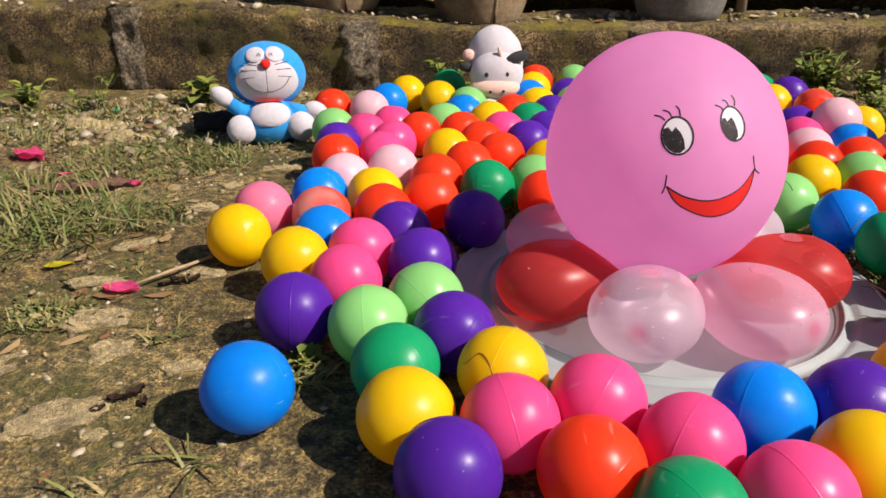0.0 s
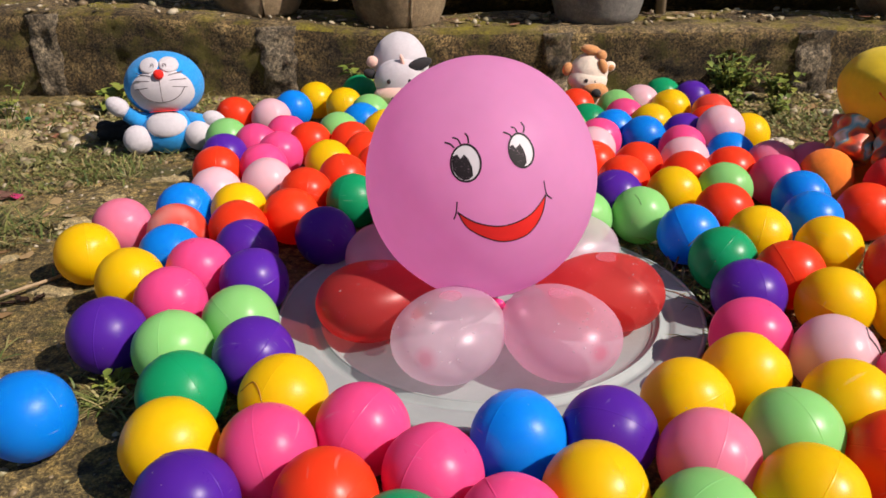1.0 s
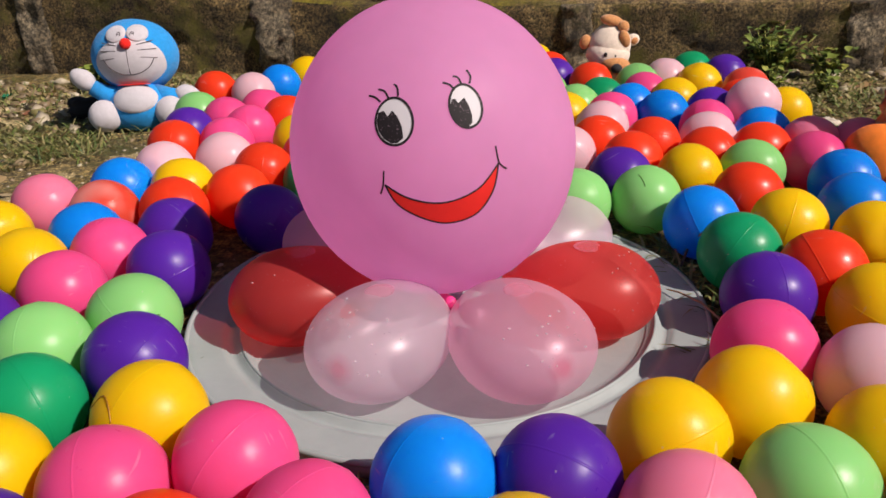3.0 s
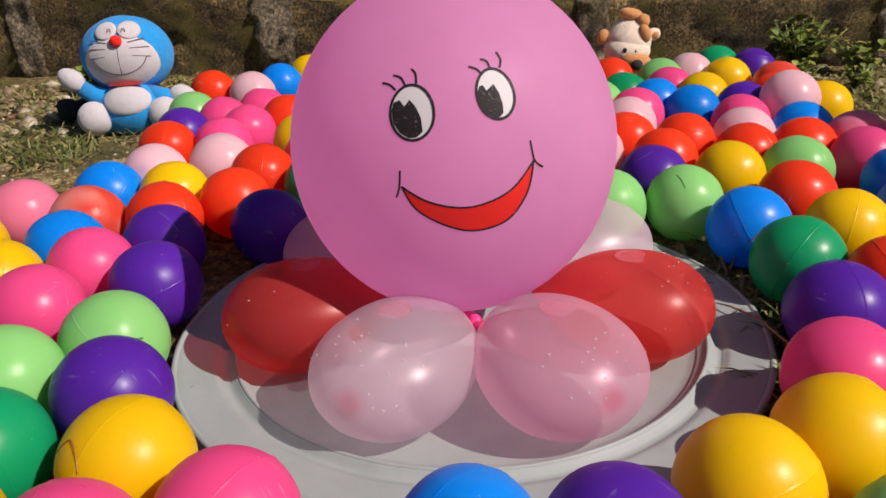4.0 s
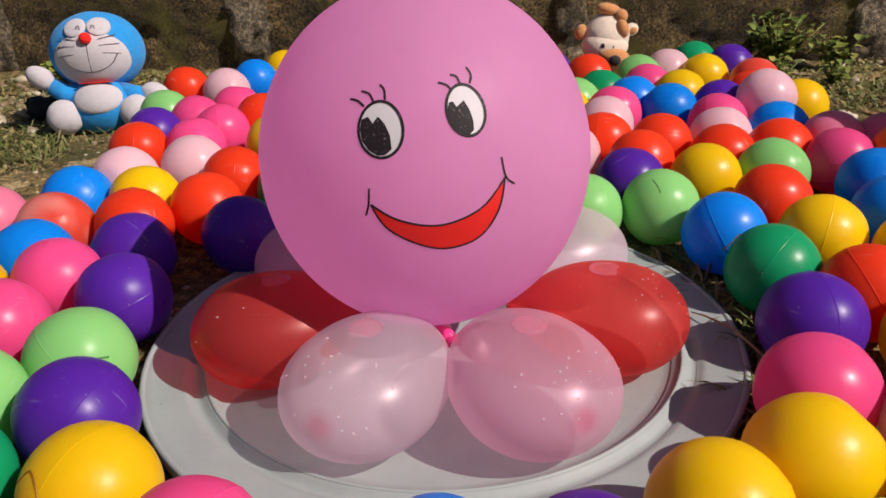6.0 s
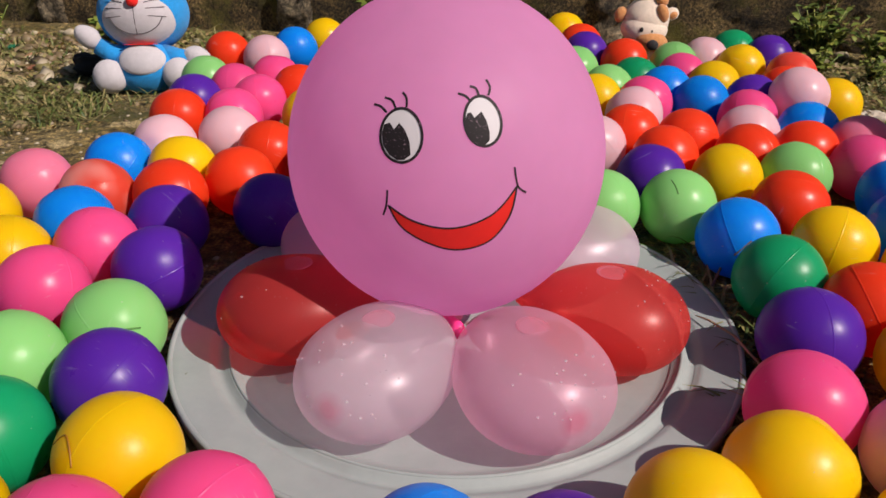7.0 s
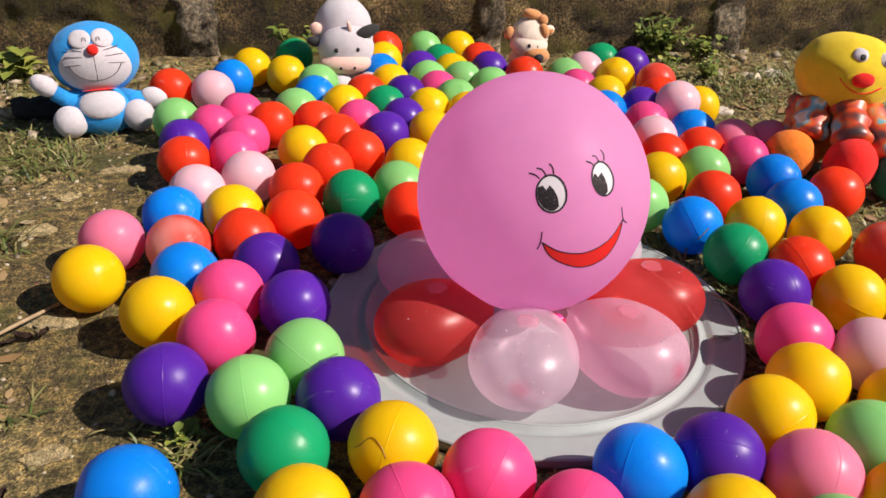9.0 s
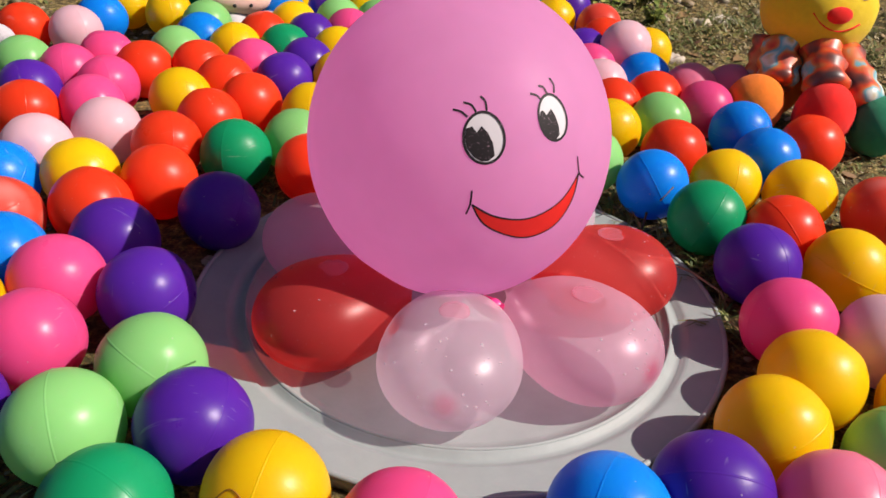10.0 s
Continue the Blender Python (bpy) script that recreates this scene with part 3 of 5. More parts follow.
def print_patch(name, outline, lift, mat, parent, label=""):
    bm = bmesh.new()
    f = bm.faces.new([bm.verts.new((x, y, 0)) for x, y in outline])
    bmesh.ops.triangulate(bm, faces=[f])
    bmesh.ops.subdivide_edges(bm, edges=bm.edges[:], cuts=4, use_grid_fill=True)
    for v in bm.verts:
        v.co = skin(v.co.x, v.co.y, lift)
    bmesh.ops.recalc_face_normals(bm, faces=bm.faces[:])
    return part(name, bm, mat, parent, label)


def smooth_line(points, n=6, closed=False):
    """Catmull-Rom through the points."""
    out, k = [], len(points)
    for i in range(k if closed else k - 1):
        p = [Vector(points[(i + d) % k] if closed else points[min(max(i + d, 0), k - 1)]) for d in (-1, 0, 1, 2)]
        for j in range(n):
            t = j / n
            out.append(0.5 * (2 * p[1] + (p[2] - p[0]) * t + (2 * p[0] - 5 * p[1] + 4 * p[2] - p[3]) * t * t + (3 * p[1] - p[0] - 3 * p[2] + p[3]) * t ** 3))
    return out if closed else out + [Vector(points[-1])]


def print_line(name, points, width, lift, mat, parent, closed=False, ends=1.0):
    line = smooth_line(points, 6, closed)
    bm = bmesh.new()
    pairs, n = [], len(line)
    for i, p in enumerate(line):
        a, b = (line[i - 1], line[(i + 1) % n]) if closed else (line[max(i - 1, 0)], line[min(i + 1, n - 1)])
        k = math.cos(radians(p.y))
        d = Vector(((b.x - a.x) * k, b.y - a.y)).normalized()
        w = width * (1 if closed else ends + (1 - ends) * math.sin(math.pi * i / (n - 1)))
        s = Vector((-d.y / k, d.x)) * w
        pairs.append((bm.verts.new(skin(p.x + s.x, p.y + s.y, lift)), bm.verts.new(skin(p.x - s.x, p.y - s.y, lift))))
    for a, b in zip(pairs, pairs[1:] + pairs[:1] if closed else pairs[1:]):
        bm.faces.new((a[0], a[1], b[1], b[0]))
    return part(name, bm, mat, parent)


def eye_ring(cx, cy, rx, ry, lean):
    c, s = math.cos(radians(lean)), math.sin(radians(lean))
    k = math.cos(radians(cy))
    return [(cx + (rx * math.cos(q) * c - ry * math.sin(q) * s) / k, cy + rx * math.cos(q) * s + ry * math.sin(q) * c) for q in [2 * math.pi * i / 24 for i in range(24)]]


def build_balloon():
    thing = anchor("face_balloon", BALLOON, "large round pink balloon with a printed smiling face", "balloon")
    bm = bmesh.new()
    prof = [(0, -BALLOON_TALL * 1.06), (0.010, -BALLOON_TALL * 1.05)]
    for i in range(5, 73):
        a = math.pi * i / 72
        prof.append((BALLOON_WIDE * math.sin(a), -BALLOON_TALL * math.cos(a)))
    prof[-1] = (0, BALLOON_TALL)
    lathe(bm, prof, 112)
    part("skin", bm, BIG_SKIN, thing)
    bm = bmesh.new()
    lathe(bm, [(0.0, -0.1345), (0.011, -0.1340), (0.013, -0.131), (0.007, -0.126), (0.006, -0.121), (0.012, -0.115)], 24)
    part("knot", bm, KNOT_SKIN, thing, "gathered deep pink knot under the balloon")
    bm = bmesh.new()
    tube(bm, [(0.002, -0.030, -0.106), (0.008, -0.050, -0.103), (0.015, -0.066, -0.098), (0.017, -0.072, -0.099)], 0.0050, sides=14, taper=(1.3, 0.8, 0.9, 1.1))
    part("tail", bm, TAIL, thing, "hot pink gathered neck of the balloon")
    for cx, cy, rx, ry, lean, pupil in (
        (-8.4, 24.5, 6.5, 7.7, 10, ((-14.8, 27.0), (-12.8, 27.8), (-11.0, 26.0), (-9.4, 28.0), (-7.1, 26.0), (-5.3, 22.9), (-4.7, 19.2), (-6.7, 17.6), (-9.0, 17.4), (-11.8, 18.7), (-14.1, 21.2), (-15.1, 24.2))),
        (19.1, 28.8, 5.6, 7.2, 4, ((13.9, 31.2), (15.2, 31.4), (16.2, 29.8), (18.9, 31.5), (20.3, 28.9), (21.0, 25.7), (20.8, 23.2), (19.2, 21.9), (16.8, 22.1), (14.3, 23.7), (13.1, 26.3), (13.0, 29.1))),
    ):
        ring = eye_ring(cx, cy, rx, ry, lean)
        eye = print_patch("eye", ring, 0.00014, INK_WHITE, thing, "white printed eye with black pupil")
        print_patch("pupil", pupil, 0.00026, INK_BLACK, eye, "black printed pupil with a notched top")
        print_line("outline", ring, 0.42, 0.00038, INK_BLACK, eye, True)
    for l in (
        ((-20.1, 32.4), (-17.1, 32.0), (-14.5, 30.5)), ((-16.4, 34.8), (-13.4, 34.2), (-11.5, 32.1)), ((-9.9, 36.9), (-8.1, 35.4), (-7.5, 32.6)),
        ((10.9, 37.1), (13.7, 36.2), (15.2, 34.7)), ((15.6, 39.1), (17.8, 38.4), (18.7, 36.1)), ((22.4, 40.9), (23.4, 38.5), (22.2, 36.0)),
    ):
        print_line("eyelash", l, 0.36, 0.00030, INK_BLACK, thing)
    upper = smooth_line(((-11.4, 3.8), (-2.8, -0.6), (8.8, -2.3), (20.7, 1.3), (28.9, 9.0)), 5)
    lower = smooth_line(((-11.4, 3.8), (-6.9, -3.0), (2.2, -8.0), (10.8, -9.8), (20.3, -7.3), (26.4, 0.1), (28.9, 9.0)), 4)
    rim = [tuple(p) for p in upper] + [tuple(p) for p in lower[-2:0:-1]]
    mouth = print_patch("mouth", rim, 0.00014, INK_RED, thing, "red printed smiling mouth outlined in black")
    print_line("lip_line", [tuple(p) for p in upper], 0.30, 0.00028, INK_BLACK, mouth)
    print_line("lip_line", [tuple(p) for p in lower], 0.30, 0.00032, INK_BLACK, mouth)
    print_line("mouth_tick", ((-11.7, 8.4), (-12.0, 3.8), (-13.1, 0.5)), 0.32, 0.00036, INK_BLACK, mouth)
    print_line("mouth_tick", ((28.4, 14.7), (29.2, 9.1), (32.0, 6.6)), 0.32, 0.00036, INK_BLACK, mouth)


def small_balloon(bulge, long, wide, tall, mat, label, droplets=0):
    """A pear-shaped balloon lying down, its mouth towards the middle of the lid."""
    hub = Vector((0.238, 0.735))
    d = (Vector(bulge[:2]) - hub).normalized()
    turn = math.degrees(math.atan2(d.y, d.x))
    thing = anchor("small_balloon", bulge, label, "balloon", "balloons round the lid")
    thing.rotation_euler = (0, 0, radians(turn))
    lay = pose(0, 0, 0, 0, 90, 0)
    shape = Matrix.Diagonal((1, wide, tall, 1)) @ lay
    bm = bmesh.new()
    prof = [(0, long)]
    for i in range(1, 40):
        a = math.pi * i / 44
        c, s = math.cos(a), math.sin(a)
        reach = c * long if c > 0 else c * long * 1.42
        prof.append((s * (1 if c > 0 else 1 - 0.30 * c * c * c * c), reach))
    neck = prof[-1]
    prof += [(neck[0] * 0.6, neck[1] - 0.004), (neck[0] * 0.3, neck[1] - 0.010)]
    lathe(bm, prof, 64, shape)
    bmesh.ops.recalc_face_normals(bm, faces=bm.faces[:])
    part("skin", bm, mat, thing)
    # Flat pale disc on top stands in for a reflection of light.
    bm = bmesh.new()
    lump(bm, (-0.16 * long, 0, tall * 0.985), (0.0110, 0.0100, 0.0007), u=24, v=10)
    part("thin_spot", bm, SHEEN_SPOT, thing, "pale round patch of reflected light on top of the balloon")
    if droplets:
        for _ in range(droplets):
            bm = bmesh.new()
            a, b = random.uniform(-1.2, 1.2), random.uniform(0.1, 1.2)
            p = Vector((long * math.cos(b) * math.cos(a), wide * math.cos(b) * math.sin(a), tall * math.sin(b)))
            r = random.uniform(0.0005, 0.0012)
            lump(bm, p * 1.002, (r, r, r * 0.6), u=8, v=6)
            part("water_drop", bm, WATER, thing, "clear water drop")


WATER, wt, wp = material("water")
wp.inputs["Roughness"].default_value, wp.inputs["IOR"].default_value = 0.22, 1.4
wp.inputs["Base Color"].default_value = (0.75, 0.70, 0.72, 1)
wet_clear = wt.nodes.new("ShaderNodeBsdfTransparent")
wet_mix = node(wt, "ShaderNodeMixShader", Fac=0.72)
wt.links.new(wp.outputs[0], wet_mix.inputs[1])
wt.links.new(wet_clear.outputs[0], wet_mix.inputs[2])
wt.links.new(wet_mix.outputs[0], wt.nodes["Material Output"].inputs["Surface"])
build_lid()
build_balloon()
small_balloon((0.192, 0.620, 0.0352), 0.052, 0.048, 0.0362, PEARL_SKIN, "pearly white-pink balloon lying on the grey lid", 26)
small_balloon((0.292, 0.623, 0.0352), 0.052, 0.049, 0.0362, PINK_SKIN, "clear pale pink balloon lying on the grey lid", 22)
small_balloon((0.118, 0.688, 0.0352), 0.050, 0.046, 0.0362, RED_SKIN, "clear red balloon lying on the grey lid", 8)
small_balloon((0.348, 0.703, 0.0347), 0.048, 0.045, 0.0357, RED_SKIN, "clear red balloon with water drops on the grey lid", 14)
small_balloon((0.130, 0.788, 0.0352), 0.048, 0.045, 0.0362, PINK_SKIN, "clear pale pink balloon lying behind the large balloon")
small_balloon((0.326, 0.802, 0.0352), 0.046, 0.044, 0.0362, PEARL_SKIN, "pearly white balloon lying behind the large balloon")


# ---- play balls ----
BALL = 0.0343


def ball_mesh(name, mat, dent):
    """Blow-moulded ball: a raised seam round it and a filler nub, slightly out of round."""
    bm = bmesh.new()
    angles = [-90 + 7.5 * i for i in range(1, 12)] + [-2.8, -1.6, -0.8, 0.0, 0.8, 1.6, 2.8] + [7.5 * i for i in range(1, 12)]
    prof = [(0, -BALL)] + [((BALL + (0.00042 if a == 0 else 0)) * math.cos(radians(a)), BALL * math.sin(radians(a))) for a in angles] + [(0, BALL)]
    lathe(bm, prof, 40)
    for v in bm.verts:
        n = v.co.normalized()
        v.co *= 1 + 0.018 * noise.noise(n * 1.4 + Vector((dent * 9.1, 0, 0))) - (0.05 * max(0, n.dot(Vector((0.6, 0.64, 0.48))) - 0.93) / 0.07 if dent == 2 else 0)
    me = bpy.data.meshes.new(name)
    bm.to_mesh(me)
    bm.free()
    me.materials.append(mat)
    me.shade_smooth()
    return me


def balls(colour, label, *places):
    meshes = [ball_mesh("play_ball", COLOURS[colour], d) for d in range(3)]
    for i, p in enumerate(places):
        ob = new("play_ball", meshes[i % 3])
        m = Euler((random.uniform(0, 6.28), random.uniform(0, 6.28), random.uniform(0, 6.28))).to_matrix().to_4x4()
        ob.matrix_world = Matrix.Translation((p[0], p[1], p[2] if len(p) > 2 else 0.0326 if p[1] < 0.8 else 0.0300)) @ m
        tagged(ob, label, "ball", "play balls on the ground")


balls("red", "bright red plastic play ball", (-0.19, 1.403), (0.12, 1.347), (0.18, 1.612), (0.345, 1.520), (0.036, 1.225), (0.065, 1.167), (0.09, 1.103), (0.045, 1.058), (0.004, 1), (0.137, 0.928), (-0, 0.921), (-0.028, 1.227), (-0.14, 1.103), (-0.054, 0.881), (0.118, 0.419), (0.495, 0.456))
balls("red", "bright red plastic play ball", (0.603, 1.293), (0.388, 1.103), (0.450, 1.094), (0.419, 1.033), (0.568, 1.066), (0.516, 0.919), (0.406, 1.424), (0.527, 0.74), (0.504, 1.047), (0.680, 0.912))
balls("pale_pink", "pale pink plastic play ball", (-0.123, 1.385), (-0.055, 1.043), (-0.115, 1.007), (0.507, 0.588), (0.524, 1.446), (0.399, 1.174), (0.347, 1.060), (0.519, 1.115), (0.594, 1.208, 0.050))
balls("blue", "bright blue plastic play ball", (-0.096, 1.445), (0.038, 1.344), (0.156, 1.462), (-0.137, 0.946), (-0.11, 0.81), (-0.12, 0.513), (0.244, 0.483), (0.447, 1.275), (0.486, 1.232), (0.588, 1.135), (0.622, 0.960), (0.606, 0.886), (0.457, 0.851))
balls("yellow", "yellow plastic play ball with a moulded seam", (-0.066, 1.514), (-0.006, 1.463), (0.081, 1.296), (0.166, 1.399), (0.169, 1.537), (0.321, 1.603), (0.281, 1.452), (0.211, 1.271), (0.27, 1.247), (0.2, 1.171), (0.154, 1.065), (0.015, 1.126), (-0.069, 0.944), (-0.128, 0.741), (-0.204, 0.816), (0.068, 0.534))
balls("yellow", "yellow plastic play ball with a moulded seam", (-0.001, 0.477), (0.289, 0.425), (0.427, 0.561), (0.372, 0.524), (0.489, 0.52), (0.545, 0.678), (0.608, 0.665), (0.423, 0.421), (0.568, 1.406), (0.514, 1.308), (0.472, 0.983), (0.646, 1.240), (0.355, 1.226), (0.532, 0.843), (0.594, 0.810))
balls("lime", "light lime green plastic play ball", (0.046, 1.408), (0.008, 1.287), (0.255, 1.606), (0.233, 1.414), (0.291, 1.406), (0.262, 1.311), (0.333, 1.368), (0.13, 0.992), (-0.166, 1.257), (0.005, 0.654), (-0.041, 0.607), (0.435, 0.484), (0.56, 0.475), (0.351, 0.397), (0.475, 1.410), (0.540, 0.996))
balls("lime", "light lime green plastic play ball", (0.373, 1.272), (0.416, 0.910), (0.347, 0.902))
balls("green", "dark green plastic play ball", (0.271, 1.512), (0.009, 1.569), (0.144, 1.287), (0.069, 0.971), (-0.013, 0.54), (0.168, 0.378), (0.575, 1.502), (0.412, 1.316), (0.473, 0.777))
balls("purple", "purple plastic play ball with scuffs", (0.228, 1.474), (0.183, 1.337), (0.166, 1.226), (0.133, 1.171), (-0.146, 1.167), (0.051, 0.858), (-0.03, 0.821), (-0.002, 0.737), (0.031, 0.595), (-0.108, 0.633), (0.029, 0.417), (0.308, 0.487), (0.474, 0.698), (0.621, 1.470), (0.398, 0.973))
balls("purple", "purple plastic play ball with scuffs", (0.550, 1.243), (0.351, 1.462))
balls("hot_pink", "hot pink plastic play ball", (0.240, 1.355), (0.1, 1.226), (-0.074, 1.273), (-0.112, 1.222), (-0.065, 1.175), (-0.076, 1.113), (-0.065, 0.764), (-0.072, 0.695), (0.07, 0.469), (0.133, 0.494), (0.185, 0.444), (0.234, 0.393), (0.45, 0.621), (0.556, 0.546), (0.477, 1.346), (0.416, 1.223))
balls("hot_pink", "hot pink plastic play ball", (0.531, 1.176), (0.615, 1.027))
balls("coral", "faded coral red plastic play ball", (-0.123, 0.873), (0.61, 0.581), (0.628, 1.368), (0.645, 0.759))
balls("rose", "rose pink plastic play ball", (0.37, 0.459), (0.630, 1.090), (0.683, 1.081), (-0.195, 0.893))

# ---- soft toys ----
def toy(name, build, place, turn, mats, label, scale=1.0, lean=0.0):
    bm = bmesh.new()
    build(bm)
    ob = finish(name, bm, mats)
    ob.matrix_world = pose(*place, -lean, 0, turn) @ Matrix.Diagonal((scale, scale, scale, 1))
    return tagged(ob, label, "soft toy", "soft toys round the balls")


def cloth_patch(bm, centre, radii, middle, size, slot, puff, lean=0.0):
    """An oval cloth patch sewn on the front of an ellipsoid, slightly stuffed."""
    rings = []
    c, n = math.cos(radians(lean)), math.sin(radians(lean))
    for j in range(11):
        r = j / 10
        ring = []
        for i in range(36 if j else 1):
            a = 2 * math.pi * i / 36
            u, w = size[0] * r * math.cos(a), size[1] * r * math.sin(a)
            x, z = middle[0] + u * c - w * n, middle[1] + u * n + w * c
            k = max(0.02, 1 - ((x - centre[0]) / radii[0]) ** 2 - ((z - centre[2]) / radii[2]) ** 2)
            lift = puff * (1 - r ** 4) + 0.0012 if j < 10 else -0.002
            ring.append(bm.verts.new((x, centre[1] - radii[1] * math.sqrt(k) - lift, z)))
        rings.append(ring)
    for j in range(10):
        for i in range(36):
            k = (i + 1) % 36
            f = bm.faces.new((rings[0][0], rings[1][i], rings[1][k]) if j == 0 else (rings[j][i], rings[j + 1][i], rings[j + 1][k], rings[j][k]))
            f.material_index = slot


def face_thread(bm, head, wide, points, slot, radius=0.0009):
    """A stitched line over the front of an ellipsoid, through points given as (across, height)."""
    line = []
    for x, z in [tuple(p) for p in smooth_line(points, 5)]:
        k = max(0.03, 1 - ((x - head[0]) / wide[0]) ** 2 - ((z - head[2]) / wide[2]) ** 2)
        line.append((x, head[1] - wide[1] * math.sqrt(k) - 0.0036, z))
    tube(bm, line, radius, slot)


def blue_toy(bm):
    """Seated round-headed toy; slots: blue, white, red, thread."""
    head, wide = (0, 0.018, 0.134), (0.077, 0.066, 0.066)
    lump(bm, head, wide, 0, rough=0.015, u=48, v=32)
    cloth_patch(bm, head, wide, (0, 0.120), (0.0640, 0.0440), 1, 0.003)
    for s in (-1, 1):
        cloth_patch(bm, (head[0], head[1] - 0.0025, head[2]), wide, (s * 0.0185, 0.1700), (0.0185, 0.0160), 1, 0.0024, s * -16)
        face_thread(bm, (head[0], head[1] - 0.003, head[2]), wide, ((s * 0.0085, 0.1660), (s * 0.0095, 0.1715), (s * 0.0135, 0.1715), (s * 0.0145, 0.1660)), 3, 0.0007)
        face_thread(bm, (head[0], head[1] - 0.003, head[2]), wide, ((s * 0.0145, 0.1690), (s * 0.0105, 0.1690)), 3, 0.0006)
        for a, b in (((0.017, 0.1490), (0.043, 0.1560)), ((0.019, 0.1395), (0.048, 0.1415)), ((0.022, 0.1275), (0.049, 0.1255))):
            face_thread(bm, head, wide, ((s * a[0], a[1]), (s * (a[0] + b[0]) / 2, (a[1] + b[1]) / 2), (s * b[0], b[1])), 3, 0.0008)
        lump(bm, (s * 0.058, -0.024, 0.029), (0.028, 0.026, 0.029), 1, rough=0.06)
        lump(bm, (s * 0.042, -0.002, 0.028), (0.026, 0.022, 0.024), 0, rough=0.03)
        tube(bm, [(s * 0.030, 0, 0.064), (s * 0.056, -0.006, 0.060 + (0.008 if s < 0 else -0.003)), (s * 0.076, -0.010, 0.062 + (0.020 if s < 0 else -0.008))], 0.0165, 0, 14, (1.1, 1, 0.9))
        lump(bm, (s * 0.090, -0.012, 0.076 + (0.020 if s < 0 else -0.018)), (0.024, 0.018, 0.018), 1, (0, 38 if s < 0 else 20, 0), 0.06)
    body, girth = (0, 0.002, 0.043), (0.055, 0.046, 0.047)
    lump(bm, body, girth, 0, rough=0.03, u=36, v=24)
    cloth_patch(bm, body, girth, (0, 0.056), (0.041, 0.0265), 1, 0.003)
    lump(bm, (0, -0.027, 0.0815), (0.030, 0.007, 0.0010), 2)
    lump(bm, (0, -0.053, 0.1515), (0.0098, 0.0085, 0.0095), 2)
    face_thread(bm, head, wide, ((0, 0.143), (0, 0.125), (0, 0.0985)), 3, 0.0010)
    face_thread(bm, head, wide, ((-0.0435, 0.1275), (-0.034, 0.112), (-0.018, 0.1015), (0, 0.0985), (0.018, 0.1015), (0.034, 0.111), (0.0435, 0.1255)), 3, 0.0010)


def cow_toy(bm):
    """A small cow lying with its head low; slots: white, black, pink."""
    lump(bm, (0, 0.020, 0.098), (0.054, 0.050, 0.066), 0, rough=0.03, u=36, v=26)
    lump(bm, (0, -0.016, 0.080), (0.050, 0.034, 0.044), 0, rough=0.02, u=32, v=22)
    lump(bm, (-0.004, -0.030, 0.057), (0.047, 0.030, 0.021), 2, rough=0.03)
    lump(bm, (0, 0.014, 0.035), (0.046, 0.046, 0.038), 0, rough=0.03)
    lump(bm, (0.036, -0.032, 0.112), (0.024, 0.007, 0.0110), 1, (0, -16, 12))
    lump(bm, (0.026, -0.034, 0.108), (0.010, 0.006, 0.010), 1, (0, 30, 0))
    lump(bm, (-0.056, -0.010, 0.092), (0.014, 0.008, 0.009), 1, (0, 14, 0))
    lump(bm, (-0.052, -0.006, 0.114), (0.011, 0.008, 0.011), 2, (0, -30, 0))
    lump(bm, (0.004, -0.034, 0.120), (0.004, 0.004, 0.012), 2, (0, -14, 0))
    for s in (-1, 1):
        lump(bm, (s * 0.019 - 0.003, -0.046, 0.084), (0.0040, 0.004, 0.0045), 1, u=14, v=10)
        lump(bm, (s * 0.012 - 0.004, -0.058, 0.055), (0.003, 0.003, 0.003), 1, u=12, v=8)
        lump(bm, (s * 0.030 + 0.012, -0.040, 0.022), (0.024, 0.026, 0.022), 0, rough=0.04)


def dog_toy(bm):
    """Slots: cream, tan, black."""
    lump(bm, (0, 0, 0.086), (0.043, 0.040, 0.043), 0, (0, 8, 0), 0.06, 36, 26)
    lump(bm, (-0.004, -0.010, 0.072), (0.044, 0.036, 0.028), 0, (0, 6, 0), 0.06, 36, 26)
    lump(bm, (0.006, -0.036, 0.054), (0.031, 0.021, 0.018), 1, (0, 14, 0), 0.05)
    lump(bm, (0.002, -0.057, 0.052), (0.0110, 0.008, 0.0095), 2)
    lump(bm, (0, 0.012, 0.030), (0.040, 0.036, 0.034), 0, rough=0.04)
    lump(bm, (0.002, -0.006, 0.136), (0.023, 0.014, 0.011), 1, (0, 14, 0), 0.16)
    lump(bm, (0.022, -0.018, 0.126), (0.012, 0.012, 0.012), 1, (0, 40, 0), 0.16)
    lump(bm, (0.022, -0.030, 0.104), (0.011, 0.010, 0.017), 1, (0, -20, 0), 0.06)
    lump(bm, (-0.049, 0, 0.096), (0.011, 0.010, 0.015), 1, (0, 20, 0), 0.08)
    lump(bm, (0.049, 0.002, 0.096), (0.013, 0.009, 0.012), 0, (0, -25, 0), 0.08)
    lump(bm, (0.050, -0.004, 0.095), (0.008, 0.006, 0.007), 1, (0, -25, 0), 0.08)
    for s in (-1, 1):
        lump(bm, (s * 0.0095 - 0.008, -0.0435, 0.075 - s * 0.002), (0.0038, 0.003, 0.0048), 2, u=12, v=8)


